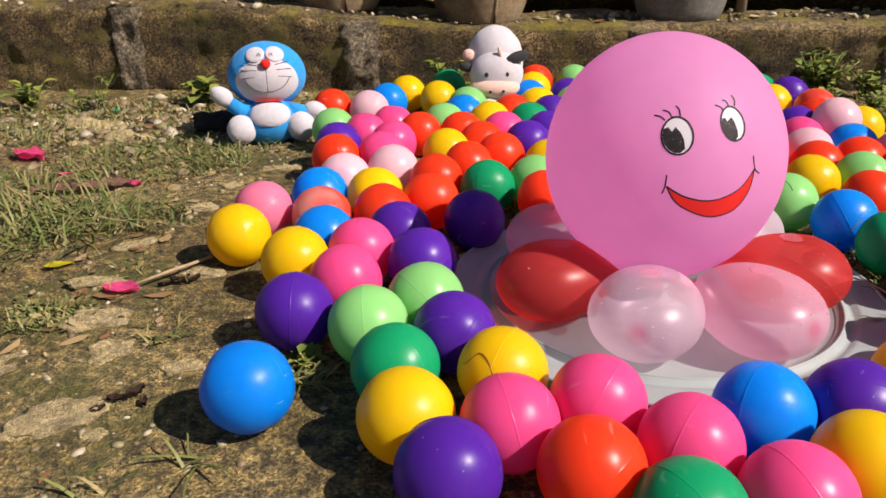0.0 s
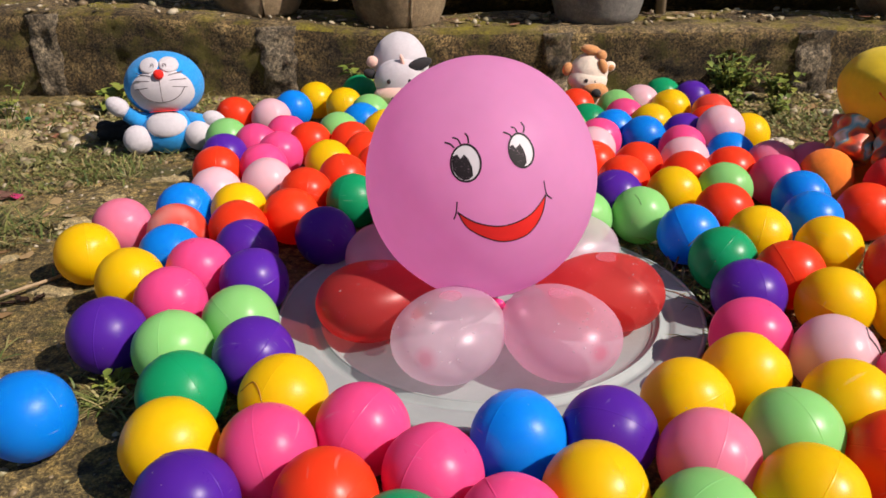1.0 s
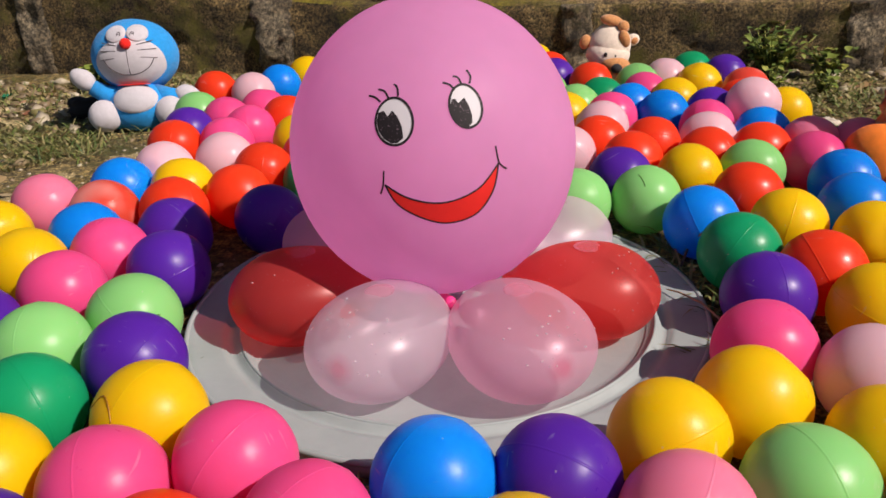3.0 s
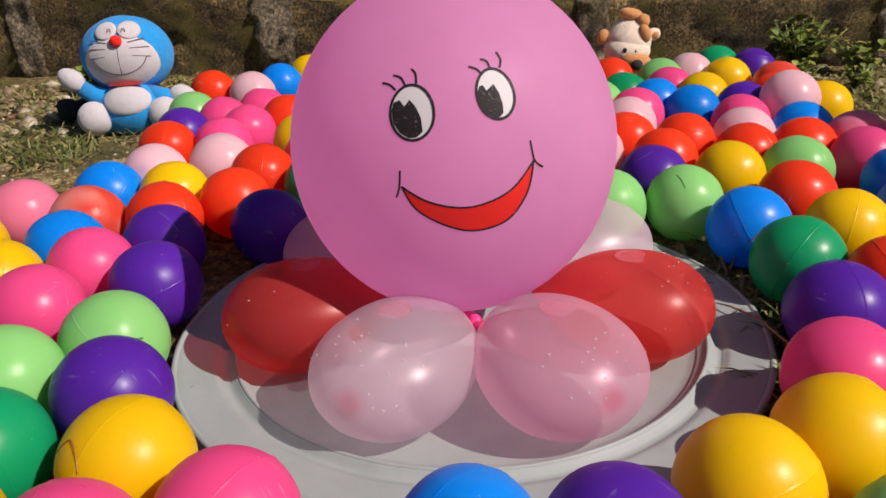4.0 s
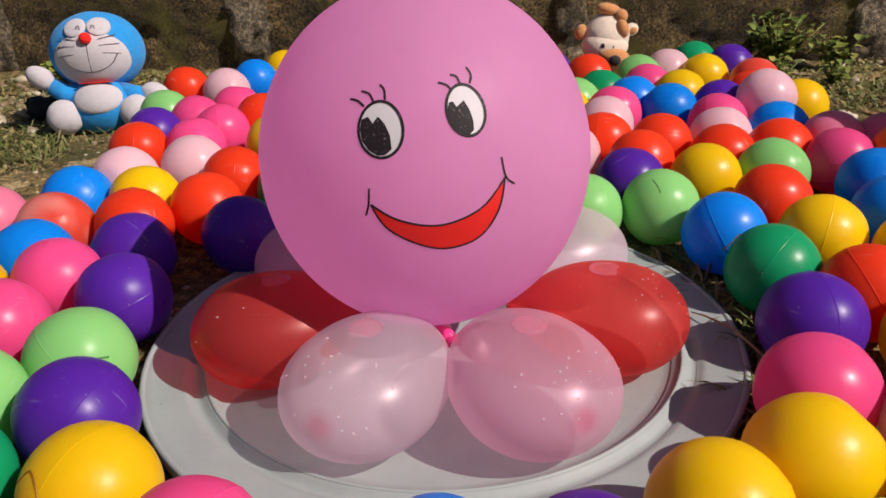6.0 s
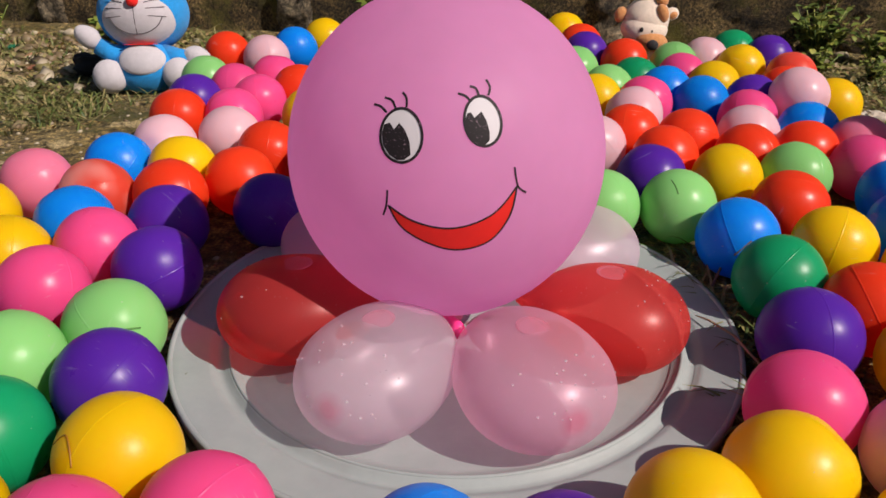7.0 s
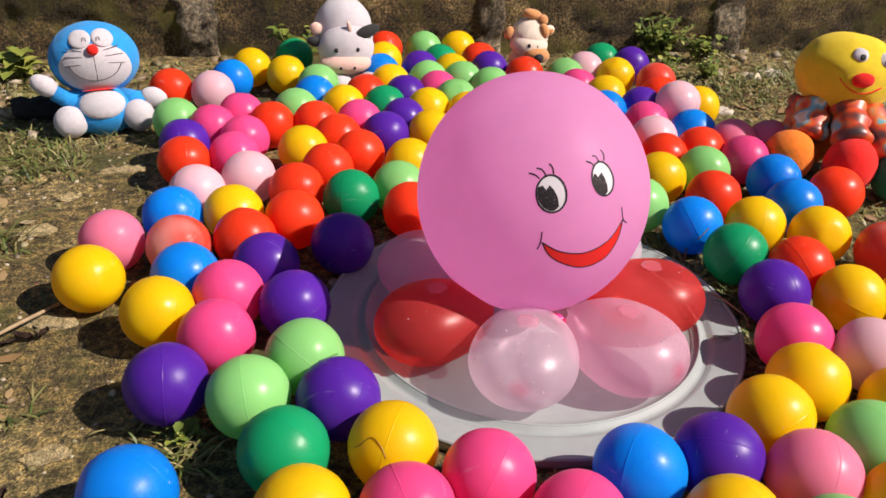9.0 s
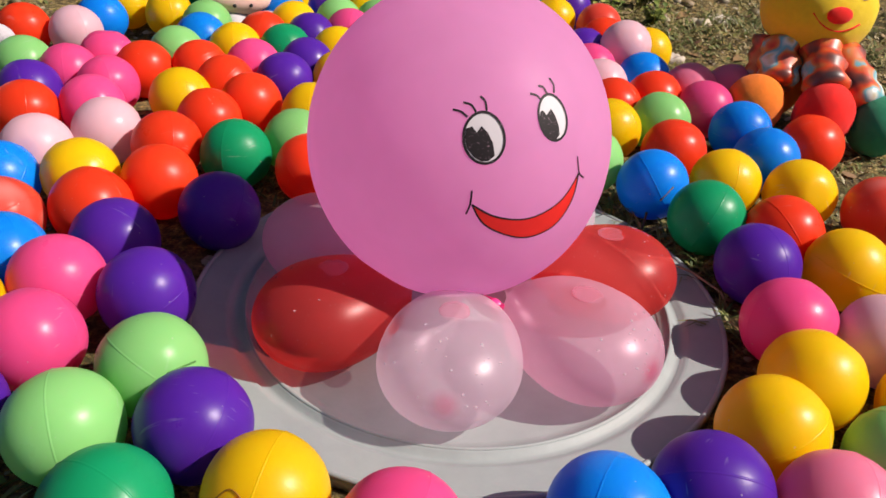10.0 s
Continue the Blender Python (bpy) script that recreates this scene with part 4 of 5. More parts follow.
def caterpillar_toy(bm):
    """Slots: yellow, orange, red, green, ribbon, white, black."""
    tilt = Matrix.Rotation(radians(10), 3, "Y")
    middle, size = Vector((0.003, 0.022, 0.137)), (0.068, 0.058, 0.056)
    lump(bm, middle, size, 0, (0, 10, 0), 0.04, 48, 30)

    def front(x, z, lift):
        """A place on the front of the head."""
        k = max(0.05, 1 - (x / size[0]) ** 2 - (z / size[2]) ** 2)
        return middle + tilt @ Vector((x, -size[1] * math.sqrt(k) - lift, z))

    for x, z in ((-0.012, 0.036), (0.023, 0.036)):
        lump(bm, front(x, z, -0.001), (0.0100, 0.0045, 0.0105), 5, (-45, 0, 0), u=20, v=14)
        lump(bm, front(x + 0.001, z - 0.001, 0.0030), (0.0046, 0.0022, 0.0052), 6, (-45, 0, 0), u=14, v=10)
    lump(bm, front(-0.002, 0.008, 0.001), (0.0150, 0.0055, 0.0100), 2, (0, 0, 0), u=20, v=14)
    tube(bm, [front(-0.030 + 0.058 * i / 10, -0.010 + 0.013 * (i / 5 - 1) ** 2, 0.0) for i in range(11)], 0.0010, 2)
    lump(bm, (-0.074, -0.048, 0.038), (0.034, 0.033, 0.037), 1, rough=0.03)
    lump(bm, (-0.002, -0.076, 0.039), (0.034, 0.034, 0.040), 2, (0, 6, 0), 0.03)
    lump(bm, (0.060, -0.088, 0.034), (0.033, 0.033, 0.036), 3, (0, 24, 0), 0.03)
    lump(bm, (-0.024, 0.020, 0.050), (0.036, 0.034, 0.050), 1, rough=0.03)
    lump(bm, (0.030, 0.004, 0.050), (0.030, 0.032, 0.048), 2, rough=0.03)
    for (x0, y0, z0), (x1, y1, z1), r in (((-0.036, 0.006, 0.098), (-0.046, -0.030, 0.056), 0.023), ((-0.040, 0.030, 0.096), (-0.052, 0.010, 0.050), 0.019), ((0.004, -0.012, 0.100), (0.000, -0.066, 0.064), 0.024), ((0.030, -0.014, 0.094), (0.045, -0.078, 0.052), 0.022)):
        n = len(bm.verts)
        tube(bm, [(x0 + (x1 - x0) * q / 8, y0 + (y1 - y0) * q / 8, z0 + (z1 - z0) * q / 8) for q in range(9)], r, 4, 20, [1 + 0.10 * math.sin(q * 2.1) for q in range(9)])
        bm.verts.ensure_lookup_table()
        for v in bm.verts[n:]:
            v.co += Vector((noise.noise(v.co * 60), noise.noise(v.co * 60 + Vector((5, 0, 0))), 0)) * 0.004


toy("plush_toy", blue_toy, (-0.277, 1.308, -0.004), 13, [BLUE_PLUSH, WHITE_PLUSH, RED_PLUSH, THREAD], "blue and white plush toy with red nose sitting on the soil", 0.825, 13)
toy("plush_cow", cow_toy, (0.097, 1.478, 0.0), 4, [WHITE_PLUSH, BLACK_PLUSH, PINK_PLUSH], "white plush cow with black ear and pink muzzle", 0.95)
toy("plush_dog", dog_toy, (0.446, 1.550, -0.006), 8, [CREAM_PLUSH, TAN_PLUSH, BLACK_PLUSH], "cream plush dog with tan ears and black nose", 0.84)
toy("plush_caterpillar", caterpillar_toy, (0.757, 1.045, 0), -14, [YELLOW_PLUSH, ORANGE_PLUSH, RED_PLUSH, GREEN_PLUSH, RIBBON, WHITE_PLUSH, BLACK_PLUSH], "yellow-headed plush toy with ribbon bow and coloured round feet")


# ---- stones, twigs, petals, weeds and grass ----
def rock(x, y, rx, ry, rz, turn, seed, mat=LIME, label="pale limestone rock half sunk in the soil"):
    bm = bmesh.new()
    stone_mesh(bm, (0, 0, 0), (rx, ry, rz), seed, 0, cuts=4)
    ob = finish("rock", bm, mat)
    ob.matrix_world = pose(x, y, ground_height(x, y) - rz * 0.30, 0, 0, turn)
    tagged(ob, label, "rock", "rocks in the soil")


for i, row in enumerate((
    (-0.302, 0.679, 0.034, 0.020, 0.012, 10), (-0.272, 0.622, 0.024, 0.020, 0.014, 60), (-0.276, 0.526, 0.040, 0.024, 0.010, 25), (-0.237, 0.503, 0.011, 0.008, 0.006, 0),
    (-0.305, 0.985, 0.022, 0.014, 0.014, 30), (-0.525, 1.325, 0.044, 0.030, 0.032, 5), (-0.430, 1.400, 0.022, 0.016, 0.018, 5), (-0.60, 1.30, 0.018, 0.012, 0.012, 25), (-0.285, 1.075, 0.016, 0.010, 0.012, 25), (-0.228, 1.159, 0.034, 0.010, 0.010, 8), (-0.62, 1.39, 0.062, 0.026, 0.034, 0),
    (-0.345, 0.765, 0.030, 0.012, 0.006, 15), (-0.24, 0.79, 0.024, 0.014, 0.008, -10), (-0.36, 0.60, 0.03, 0.02, 0.008, 40), (-0.20, 0.60, 0.018, 0.010, 0.005, 20),
    (-0.45, 1.02, 0.024, 0.012, 0.010, -15), (-0.345, 0.87, 0.022, 0.012, 0.007, 35), (-0.19, 0.905, 0.02, 0.012, 0.006, 0), (-0.175, 0.42, 0.02, 0.014, 0.005, 70),
    (-0.16, 1.50, 0.035, 0.02, 0.022, 20), (-0.08, 1.56, 0.03, 0.02, 0.02, -20), (-0.02, 1.52, 0.025, 0.018, 0.018, 40),
)):
    rock(*row, i * 1.9)
for i, row in enumerate(((0.851, 0.828, 0.020, 0.012, 0.012, -30), (0.866, 0.890, 0.022, 0.012, 0.010, -12), (0.740, 0.710, 0.014, 0.010, 0.008, 50), (0.99, 1.30, 0.022, 0.014, 0.016, 20), (0.72, 1.30, 0.022, 0.016, 0.024, 0), (1.05, 1.10, 0.018, 0.010, 0.008, 10), (1.22, 1.38, 0.03, 0.016, 0.014, -5), (0.93, 1.50, 0.03, 0.018, 0.018, 15))):
    rock(*row, i * 2.7 + 40, WHITE_STONE, "whitish stone lying on the grassy soil")
rock(0.764, 0.790, 0.013, 0.010, 0.010, 10, 91, JOINT, "small blue-grey stone on the soil")

spots = []
for _ in range(9000):
    x, y = random.uniform(-0.95, 1.5), random.uniform(0.3, 1.68)
    if (x - 0.232) ** 2 + (y - 0.731) ** 2 < 0.046:
        continue
    spots.append((x, y, ground_height(x, y), random.choice((0.0008, 0.0010, 0.0014, 0.0020, 0.0028, 0.0040)) * random.uniform(0.7, 1.3)))
for _ in range(160):
    x = random.uniform(-0.9, 1.5)
    y = random.uniform(1.45, 1.68)
    spots.append((x, y, ground_height(x, y), random.uniform(0.006, 0.016)))
for _ in range(420):
    x, y = random.gauss(-0.55, 0.17), random.gauss(1.44, 0.12)
    if x < -0.36 and y < 1.66:
        spots.append((x, y, ground_height(x, y), random.choice((0.004, 0.006, 0.009, 0.013)) * random.uniform(0.8, 1.3)))
for _ in range(700):
    x, y = random.uniform(-1.2, 2.2), random.uniform(1.72, 1.89)
    spots.append((x, y, wall_top(x) + 0.002, random.choice((0.002, 0.003, 0.005, 0.008)) * random.uniform(0.7, 1.3)))
stuff_stones("gravel", spots, PEBBLES, "small brown and pale pebbles scattered over soil and ledge", "gravel")


def tuft_blades(store, x, y, z, count, spread, length, lean=0.6):
    verts, faces = store
    for _ in range(int(count * 1.35)):
        a, r = random.uniform(0, 6.28), spread * math.sqrt(random.random())
        bx, by = x + r * math.cos(a), y + r * math.sin(a)
        if (bx - 0.232) ** 2 + (by - 0.731) ** 2 < 0.043:
            continue
        d = random.uniform(0, 6.28)
        dx, dy = math.cos(d), math.sin(d)
        l, w = length * random.uniform(0.5, 1.2), random.uniform(0.0007, 0.0017)
        tilt = min(1.0, random.uniform(0.55, 1.1) * lean)
        o = len(verts)
        for f in (0, 0.4, 0.75):
            out, up = l * f * (tilt + 0.45 * f * tilt), l * f * (1 - 0.42 * f * tilt) * (1.1 - 0.6 * tilt)
            k = w * (1 - 0.45 * f)
            verts.append((bx + dx * out - dy * k, by + dy * out + dx * k, z + up))
            verts.append((bx + dx * out + dy * k, by + dy * out - dx * k, z + up))
        out, up = l * (tilt + 0.45 * tilt), l * (1 - 0.5 * tilt) * (1.1 - 0.7 * tilt)
        verts.append((bx + dx * out, by + dy * out, z + max(up, 0.001)))
        faces.extend(((o, o + 1, o + 3, o + 2), (o + 2, o + 3, o + 5, o + 4), (o + 4, o + 5, o + 6)))


store = ([], [])
for x, y, n, s, l, lean in (
    (-0.46, 0.93, 240, 0.085, 0.070, 0.95), (-0.36, 0.95, 60, 0.05, 0.060, 0.95), (-0.36, 0.69, 90, 0.035, 0.022, 0.9), (-0.44, 1.21, 420, 0.13, 0.032, 0.9), (-0.34, 1.19, 160, 0.06, 0.03, 0.9), (-0.150, 0.470, 7, 0.012, 0.045, 0.95), (-0.215, 0.435, 9, 0.02, 0.032, 0.9),
    (-0.70, 1.45, 420, 0.16, 0.035, 0.8), (-0.60, 1.05, 200, 0.08, 0.035, 0.9), (-0.093, 0.585, 50, 0.02, 0.030, 0.9), (-0.24, 0.655, 16, 0.02, 0.02, 0.9), (-0.52, 0.80, 140, 0.06, 0.035, 0.9),
    (0.71, 0.61, 80, 0.05, 0.045, 0.95), (0.67, 0.50, 80, 0.05, 0.050, 0.95), (0.80, 0.53, 50, 0.05, 0.050, 0.95), (0.78, 0.64, 30, 0.04, 0.045, 0.95), (0.96, 0.91, 150, 0.035, 0.060, 0.8), (1.02, 0.93, 90, 0.03, 0.055, 0.8), (0.66, 0.80, 180, 0.06, 0.022, 0.9), (0.88, 0.70, 160, 0.09, 0.03, 0.9),
    (0.90, 1.22, 150, 0.07, 0.03, 0.9), (1.06, 1.28, 120, 0.06, 0.035, 0.9), (1.25, 1.34, 200, 0.10, 0.035, 0.9), (0.80, 1.42, 220, 0.08, 0.028, 0.85), (0.95, 1.47, 160, 0.07, 0.03, 0.85), (1.15, 1.60, 260, 0.14, 0.035, 0.8), (1.2, 1.0, 120, 0.10, 0.03, 0.9), (0.70, 1.20, 160, 0.06, 0.022, 0.9),
    (0.45, 0.75, 110, 0.05, 0.035, 0.8), (0.44, 0.85, 110, 0.05, 0.035, 0.8), (0.43, 0.66, 50, 0.03, 0.035, 0.8), (0.12, 0.95, 90, 0.07, 0.025, 0.8), (-0.02, 0.60, 40, 0.03, 0.02, 0.9),
    (-0.30, 1.27, 50, 0.05, 0.022, 0.9), (-0.2, 1.27, 40, 0.05, 0.02, 0.9), (0.62, 1.58, 200, 0.09, 0.03, 0.8), (-0.45, 1.60, 260, 0.16, 0.028, 0.8), (0.75, 0.92, 90, 0.07, 0.02, 0.9),
):
    tuft_blades(store, x, y, -0.004, n, s, l, lean)
for _ in range(260):
    tuft_blades(store, random.uniform(-0.9, 1.5), random.uniform(0.4, 1.66), -0.004, 7, 0.02, 0.02, 0.9)
tagged(mesh_of("grass", store[0], store[1], GRASS), "sparse green and straw-dry grass on the soil", "grass", kind="stuff")


def ground_cover():
    """Low moss and seedlings: small leaves by the thousand over the damp soil."""
    verts, faces = [], []
    patches = ((-0.62, 1.42, 0.16, 500), (-0.42, 1.50, 0.13, 420), (-0.30, 1.60, 0.09, 220), (-0.45, 1.22, 0.11, 380), (-0.55, 0.95, 0.12, 260), (-0.36, 0.70, 0.04, 160), (0.72, 1.45, 0.12, 520), (0.92, 1.36, 0.16, 620), (1.15, 1.45, 0.2, 620), (0.70, 1.24, 0.07, 260), (1.05, 1.15, 0.16, 420), (0.92, 0.92, 0.06, 160), (0.70, 0.66, 0.06, 160), (0.66, 0.80, 0.05, 140), (0.72, 0.52, 0.08, 200), (0.84, 1.60, 0.12, 380), (-0.05, 1.60, 0.12, 260))
    for cx, cy, spread, count in patches:
        for _ in range(count):
            x, y = random.gauss(cx, spread * 0.6), random.gauss(cy, spread * 0.6)
            if y > wall_front(x) - 0.01:
                continue
            a, l, rise = random.uniform(0, 6.28), random.uniform(0.003, 0.010), random.uniform(0.1, 0.9)
            dx, dy, z = math.cos(a) * l, math.sin(a) * l, ground_height(x, y) + random.uniform(0, 0.006)
            o = len(verts)
            verts.extend(((x, y, z), (x + dx * 0.5 - dy * 0.38, y + dy * 0.5 + dx * 0.38, z + l * rise * 0.6), (x + dx, y + dy, z + l * rise), (x + dx * 0.5 + dy * 0.38, y + dy * 0.5 - dx * 0.38, z + l * rise * 0.6)))
            faces.append((o, o + 3, o + 2, o + 1))
    for _ in range(4200):
        x, y = random.uniform(-1.3, 2.4), random.uniform(2.16, 2.9)
        a, l, rise = random.uniform(0, 6.28), random.uniform(0.006, 0.020), random.uniform(0.0, 0.7)
        dx, dy, z = math.cos(a) * l, math.sin(a) * l, bank_height(y) + random.uniform(0, 0.02)
        o = len(verts)
        verts.extend(((x, y, z), (x + dx * 0.5 - dy * 0.38, y + dy * 0.5 + dx * 0.38, z + l * rise * 0.6), (x + dx, y + dy, z + l * rise), (x + dx * 0.5 + dy * 0.38, y + dy * 0.5 - dx * 0.38, z + l * rise * 0.6)))
        faces.append((o, o + 3, o + 2, o + 1))
    tagged(mesh_of("ground_cover", verts, faces, COVER), "low mossy seedlings and fallen leaf bits on the soil", "ground cover", kind="stuff")


def weed(x, y, z, count, reach, size, label):
    """A low broad-leaved weed: short stems with leaves up them."""
    thing = anchor("weed", (x, y, z), label, "weed", "weeds by the wall")
    bm, stems = bmesh.new(), bmesh.new()
    for _ in range(count):
        a = random.uniform(0, 6.28)
        r, h = reach * random.uniform(0.2, 1), reach * random.uniform(0.4, 1.3)
        top = (r * math.cos(a), r * math.sin(a) * 0.6, h)
        tube(stems, [(top[0] * 0.2, top[1] * 0.2, 0), (top[0] * 0.6, top[1] * 0.6, h * 0.6), top], 0.0009, sides=5)
        for k in range(5):
            f = 0.4 + 0.15 * k
            leaf(bm, (top[0] * f, top[1] * f, h * f), random.uniform(0, 6.28), size * random.uniform(0.6, 1.2), random.uniform(0, 0.8))
    tagged(part("foliage", bm, LEAF, thing), kind="stuff")
    tagged(part("stem", stems, LEAF, thing), kind="stuff")


def leaf_litter():
    """Curled dead leaf bits and bark crumbs by the hundred, brown to straw-pale."""
    verts, faces = [], []
    fields = ((1.05, 1.32, 0.34, 0.22, 520), (0.84, 0.86, 0.12, 0.16, 120), (-0.58, 1.48, 0.20, 0.10, 240), (0.55, 1.80, 0.75, 0.05, 200), (0.6, 2.45, 0.8, 0.18, 620), (-0.40, 0.80, 0.14, 0.20, 90))
    for cx, cy, sx, sy, count in fields:
        for _ in range(count):
            x, y = random.gauss(cx, sx), random.gauss(cy, sy)
            if cy < 1.7:
                if y > wall_front(x) - 0.015 or (-0.24 < x < 0.73 and y > 0.3):
                    continue
                z = ground_height(x, y)
            elif cy < 2:
                if not wall_front(x) + 0.03 < y < wall_front(x) + 0.2:
                    continue
                z = wall_top(x) + 0.003
            else:
                if y < 2.2:
                    continue
                z = bank_height(y) + 0.014
            a, l, curl = random.uniform(0, 6.28), random.choice((0.004, 0.006, 0.009, 0.014)) * random.uniform(0.7, 1.3), random.uniform(0.1, 0.7)
            ux, uy, wide = math.cos(a), math.sin(a), random.uniform(0.25, 0.6)
            o = len(verts)
            for f, w, h in ((-1, 0.0, curl), (-0.4, wide, 0.15), (-0.4, -wide, curl * 0.6), (0.4, wide * 0.8, curl * 0.5), (0.4, -wide * 0.9, 0.1), (1, 0.1, curl * 0.8)):
                verts.append((x + l * (f * ux - w * uy), y + l * (f * uy + w * ux), z + 0.001 + l * h * 0.7))
            faces.extend(((o, o + 1, o + 2), (o + 1, o + 3, o + 4, o + 2), (o + 3, o + 5, o + 4)))
    tagged(mesh_of("leaf_litter", verts, faces, LITTER), "brown and straw-pale dead leaf bits strewn on soil and bank", "leaf litter", kind="stuff")


ground_cover()
leaf_litter()
weed(-0.093, 0.600, -0.002, 4, 0.020, 0.012, "small pale green weed growing between the balls")
weed(0.735, 1.610, -0.002, 34, 0.068, 0.022, "leafy green weed growing against the mossy wall")
weed(0.815, 1.585, -0.002, 16, 0.045, 0.020, "low green weed at the foot of the wall")
weed(0.705, 1.500, -0.002, 16, 0.032, 0.017, "low creeping green weed beside the play balls")
weed(0.775, 1.470, -0.002, 14, 0.028, 0.015, "low creeping green weed on the grassy soil")
weed(-0.475, 1.590, -0.002, 6, 0.038, 0.040, "broad-leaved green weed behind the blue toy")
weed(-0.665, 1.520, -0.002, 7, 0.062, 0.017, "yellow-green weed at the foot of the wall")
weed(-0.80, 1.540, -0.002, 10, 0.045, 0.026, "yellow-green weed on the stony soil")
weed(0.01, 1.64, -0.002, 9, 0.055, 0.028, "dark green weed behind the plush cow")


def scrap(name, x, y, size, turn, mat, label, category, curl=0.5):
    """A thin crumpled petal or leaf lying on the soil."""
    bm = bmesh.new()
    n = 10
    rows = []
    for i in range(n + 1):
        f = i / n
        w = math.sin(math.pi * min(1, f * 0.96 + 0.03)) ** 0.7
        row = []
        for j in range(7):
            s = j / 3 - 1
            row.append(bm.verts.new((size * (f - 0.5) * 2, size * 0.55 * w * s, 0.002 + size * curl * (0.28 * s * s + 0.24 * noise.noise((f * 4 + x * 9, s * 2, y * 7)) + 0.1))))
        rows.append(row)
    for a, b in zip(rows, rows[1:]):
        for j in range(6):
            bm.faces.new((a[j], a[j + 1], b[j + 1], b[j]))
    bmesh.ops.solidify(bm, geom=bm.faces[:], thickness=0.0006)
    ob = finish(name, bm, mat)
    ob.matrix_world = pose(x, y, ground_height(x, y), 0, 0, turn)
    tagged(ob, label, category)


scrap("petal", -0.640, 1.218, 0.034, 150, PETAL, "crumpled bright pink petal on the grass", "petal", 0.9)
scrap("petal", -0.552, 1.142, 0.009, 20, PETAL, "small faded pink petal on the grass", "petal", 0.8)
scrap("petal", -0.421, 1.079, 0.013, -30, PETAL, "small pink petal beside a dead leaf", "petal", 0.8)
scrap("petal", -0.309, 0.742, 0.020, 170, PETAL, "bright pink petal beside a dry twig", "petal", 0.8)
scrap("leaf", -0.405, 0.809, 0.016, 20, YELLOW_LEAF, "small yellow leaf on the soil", "leaf", 0.5)
for x, y, size, turn in ((-0.222, 0.552, 0.009, 60), (-0.236, 0.545, 0.007, 10), (-0.212, 0.541, 0.006, 120), (-0.245, 0.532, 0.006, 40), (-0.258, 0.765, 0.010, -20), (-0.241, 0.768, 0.008, 70), (-0.270, 0.758, 0.007, 30)):
    scrap("leaf", x, y, size, turn, DARK_LEAF, "crumbled dark brown dead leaf on the soil", "leaf", 1.6)
scrap("plastic_scrap", -0.620, 1.520, 0.013, 80, GREEN_PLUSH, "small torn scrap of green plastic on the grass", "scrap", 1.4)
scrap("leaf", -0.523, 1.060, 0.036, 10, DRY_LEAF, "curled red-brown dead leaf on the grass", "leaf", 0.5)
scrap("leaf", -0.462, 1.074, 0.036, 22, DRY_LEAF, "curled red-brown dead leaf on the soil", "leaf", 0.5)
bm = bmesh.new()
tube(bm, [(-0.297, 0.748, 0.004), (-0.268, 0.777, 0.006), (-0.235, 0.810, 0.007)], 0.0018, sides=8, taper=(0.8, 1.1, 1))
tagged(finish("twig", bm, TWIG), "thin dry twig lying on the soil", "twig")
bm = bmesh.new()
tube(bm, [(0.80, 0.735, 0.003), (0.86, 0.747, 0.004), (0.92, 0.752, 0.003)], 0.0016, sides=8, taper=(0.6, 1, 0.8))
tagged(finish("twig", bm, TWIG), "thin straw stalk lying on the soil", "twig")
bm = bmesh.new()
stone_mesh(bm, (0, 0, 0.018), (0.042, 0.022, 0.022), 3.3, 0, cuts=4)
ob = finish("black_cloth", bm, DARK_FELT)
ob.location = (-0.385, 1.385, -0.004)
tagged(ob, "crumpled black cloth lying beside the blue toy", "cloth")

# ---- creases and stalks on single balls ----
def surface_thread(name, points, radius, mat, parent, label):
    bm = bmesh.new()
    tube(bm, [tuple(p) for p in smooth_line([Vector(q) for q in points], 5)], radius, sides=6)
    ob = part(name, bm, mat, parent, label)
    ob.matrix_parent_inverse = parent.matrix_world.inverted()
    return ob


def ball_at(x, y):
    return min((o for o in scene.objects if o.name.startswith("play_ball")), key=lambda o: (o.matrix_world.translation.x - x) ** 2 + (o.matrix_world.translation.y - y) ** 2)


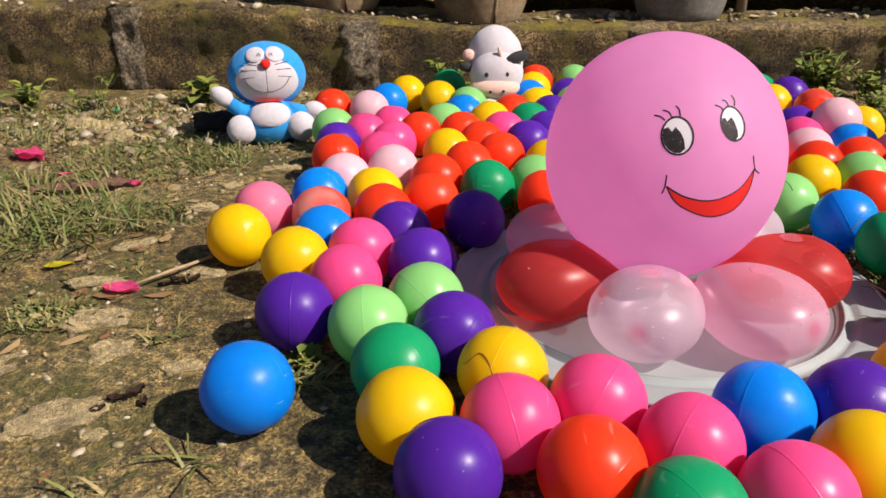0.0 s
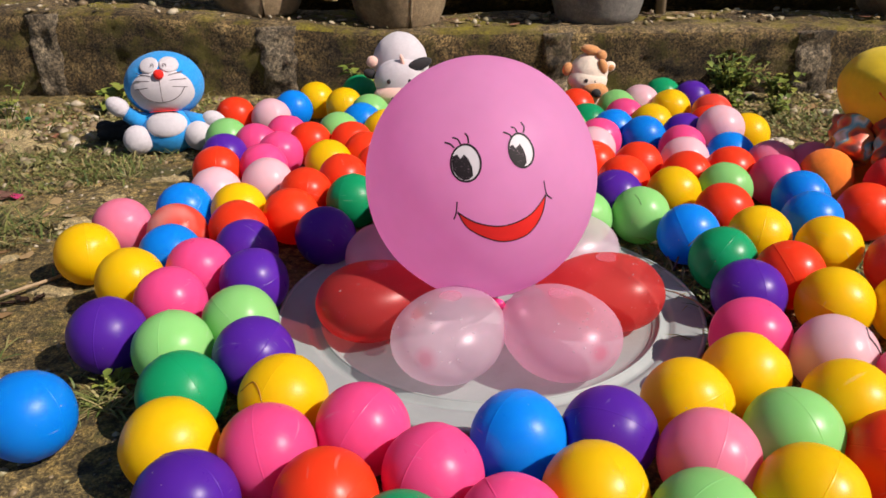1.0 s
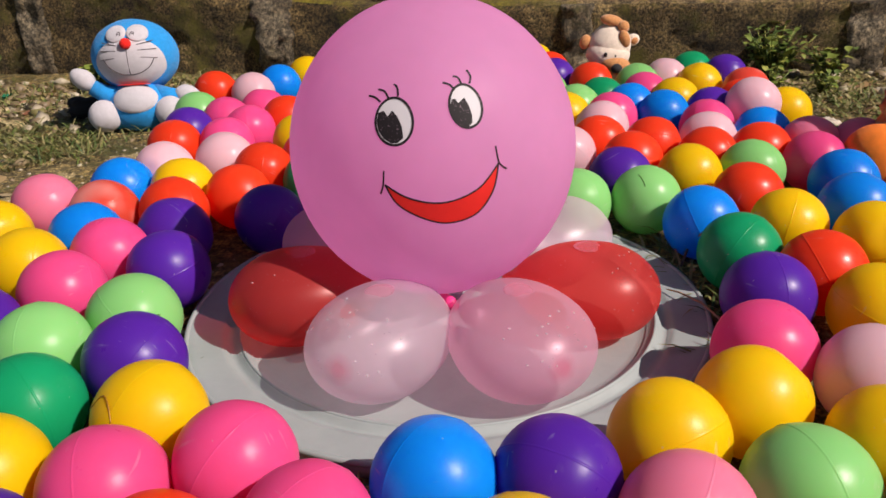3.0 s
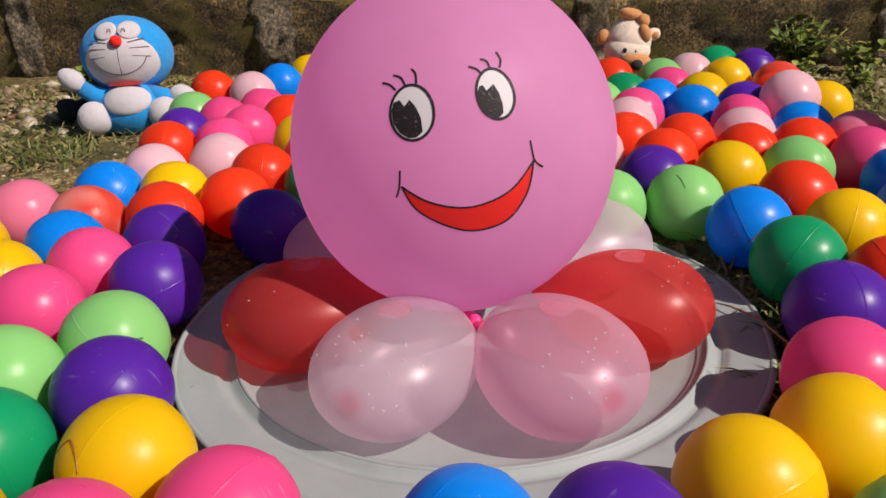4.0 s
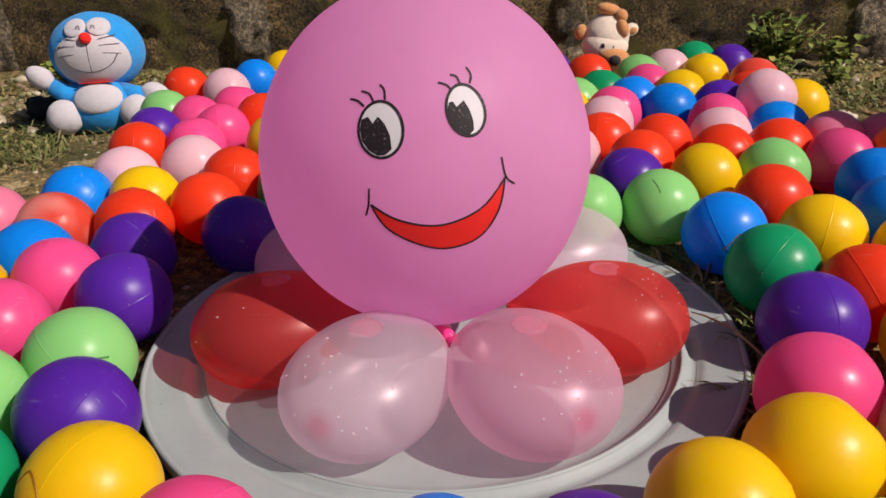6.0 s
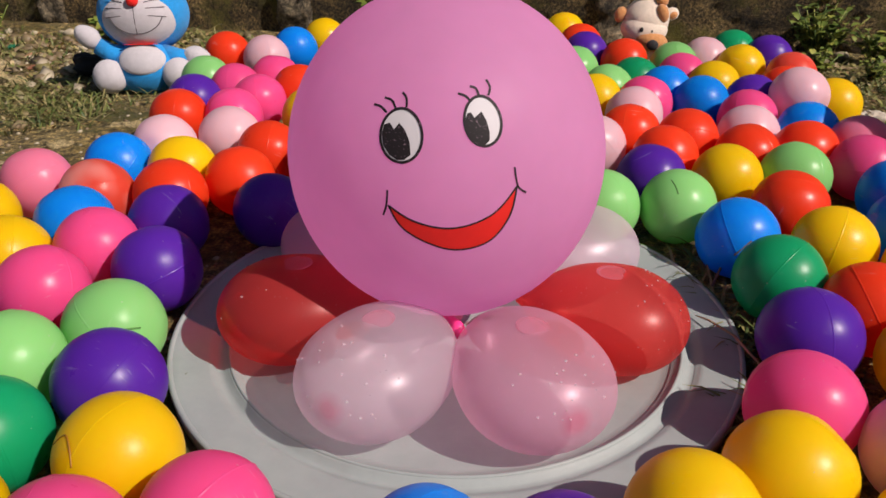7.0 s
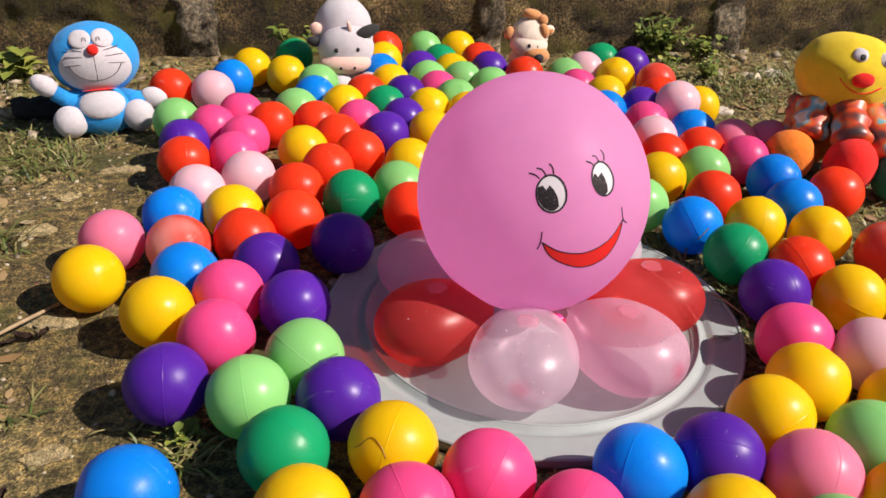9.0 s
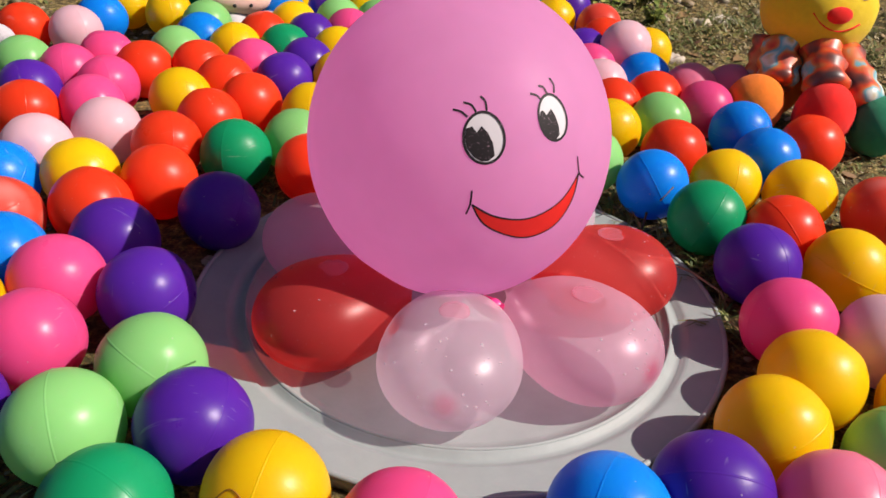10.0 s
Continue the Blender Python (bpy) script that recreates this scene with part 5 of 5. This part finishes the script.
creased = ball_at(0.068, 0.534)
c = creased.matrix_world.translation
surface_thread("crease", [c + Vector(d).normalized() * BALL for d in ((-0.0315, -0.0050, 0.0080), (-0.0258, -0.0130, 0.0155), (-0.0168, -0.0148, 0.0239), (-0.0111, -0.0218, 0.0218), (-0.0083, -0.0278, 0.0152))], 0.0005, CREASE, creased, "dark fold line in the dented plastic")
for x, y, points, mat, label in (
    (0.416, 0.910, ((-0.011, -0.012, 0.0302), (-0.008, -0.019, 0.0276), (-0.006, -0.025, 0.0230)), DEEP_LIME, "dark nick in the pale green plastic"),
    (0.005, 0.654, ((0.012, -0.029, 0.0160), (0.020, -0.024, 0.0155), (0.028, -0.016, 0.0125)), DEEP_LIME, "fold line in the pale green plastic"),
    (0.560, 0.475, ((-0.004, -0.027, 0.0215), (0.004, -0.0265, 0.0218), (0.010, -0.026, 0.0204)), CREASE, "short brown scuff on the plastic"),
):
    owner = ball_at(x, y)
    c = owner.matrix_world.translation
    surface_thread("crease", [c + Vector(d).normalized() * BALL for d in points], 0.0006, mat, owner, label)
marked = ball_at(0.507, 0.588)
c = marked.matrix_world.translation
surface_thread("stalk_bit", [c + Vector(d).normalized() * (BALL + 0.0004) for d in ((0.0175, -0.0044, 0.0275), (0.0158, -0.0140, 0.0252), (0.0200, -0.0165, 0.0200), (0.0253, -0.0172, 0.0118))], 0.0006, THREAD, marked, "dark bit of dry stalk stuck on")
bm = bmesh.new()
tube(bm, [(0.4350, 0.8170, 0.001), (0.4418, 0.8255, 0.0163), (0.4492, 0.8178, 0.0319), (0.4598, 0.8190, 0.0433)], 0.0012, sides=6, taper=(1, 1, 0.9, 0.6))
tagged(finish("twig", bm, THREAD), "short dark twig leaning on a blue ball", "twig")
bm = bmesh.new()
tube(bm, [(0.4120, 0.7580, 0.008), (0.4195, 0.7472, 0.011), (0.4339, 0.7261, 0.012), (0.4450, 0.6959, 0.010), (0.4470, 0.6860, 0.001)], 0.0010, sides=6, taper=(0.5, 0.8, 1, 1, 1))
tagged(finish("straw", bm, TWIG), "dry straw stalk lying over the lid's rim", "straw")
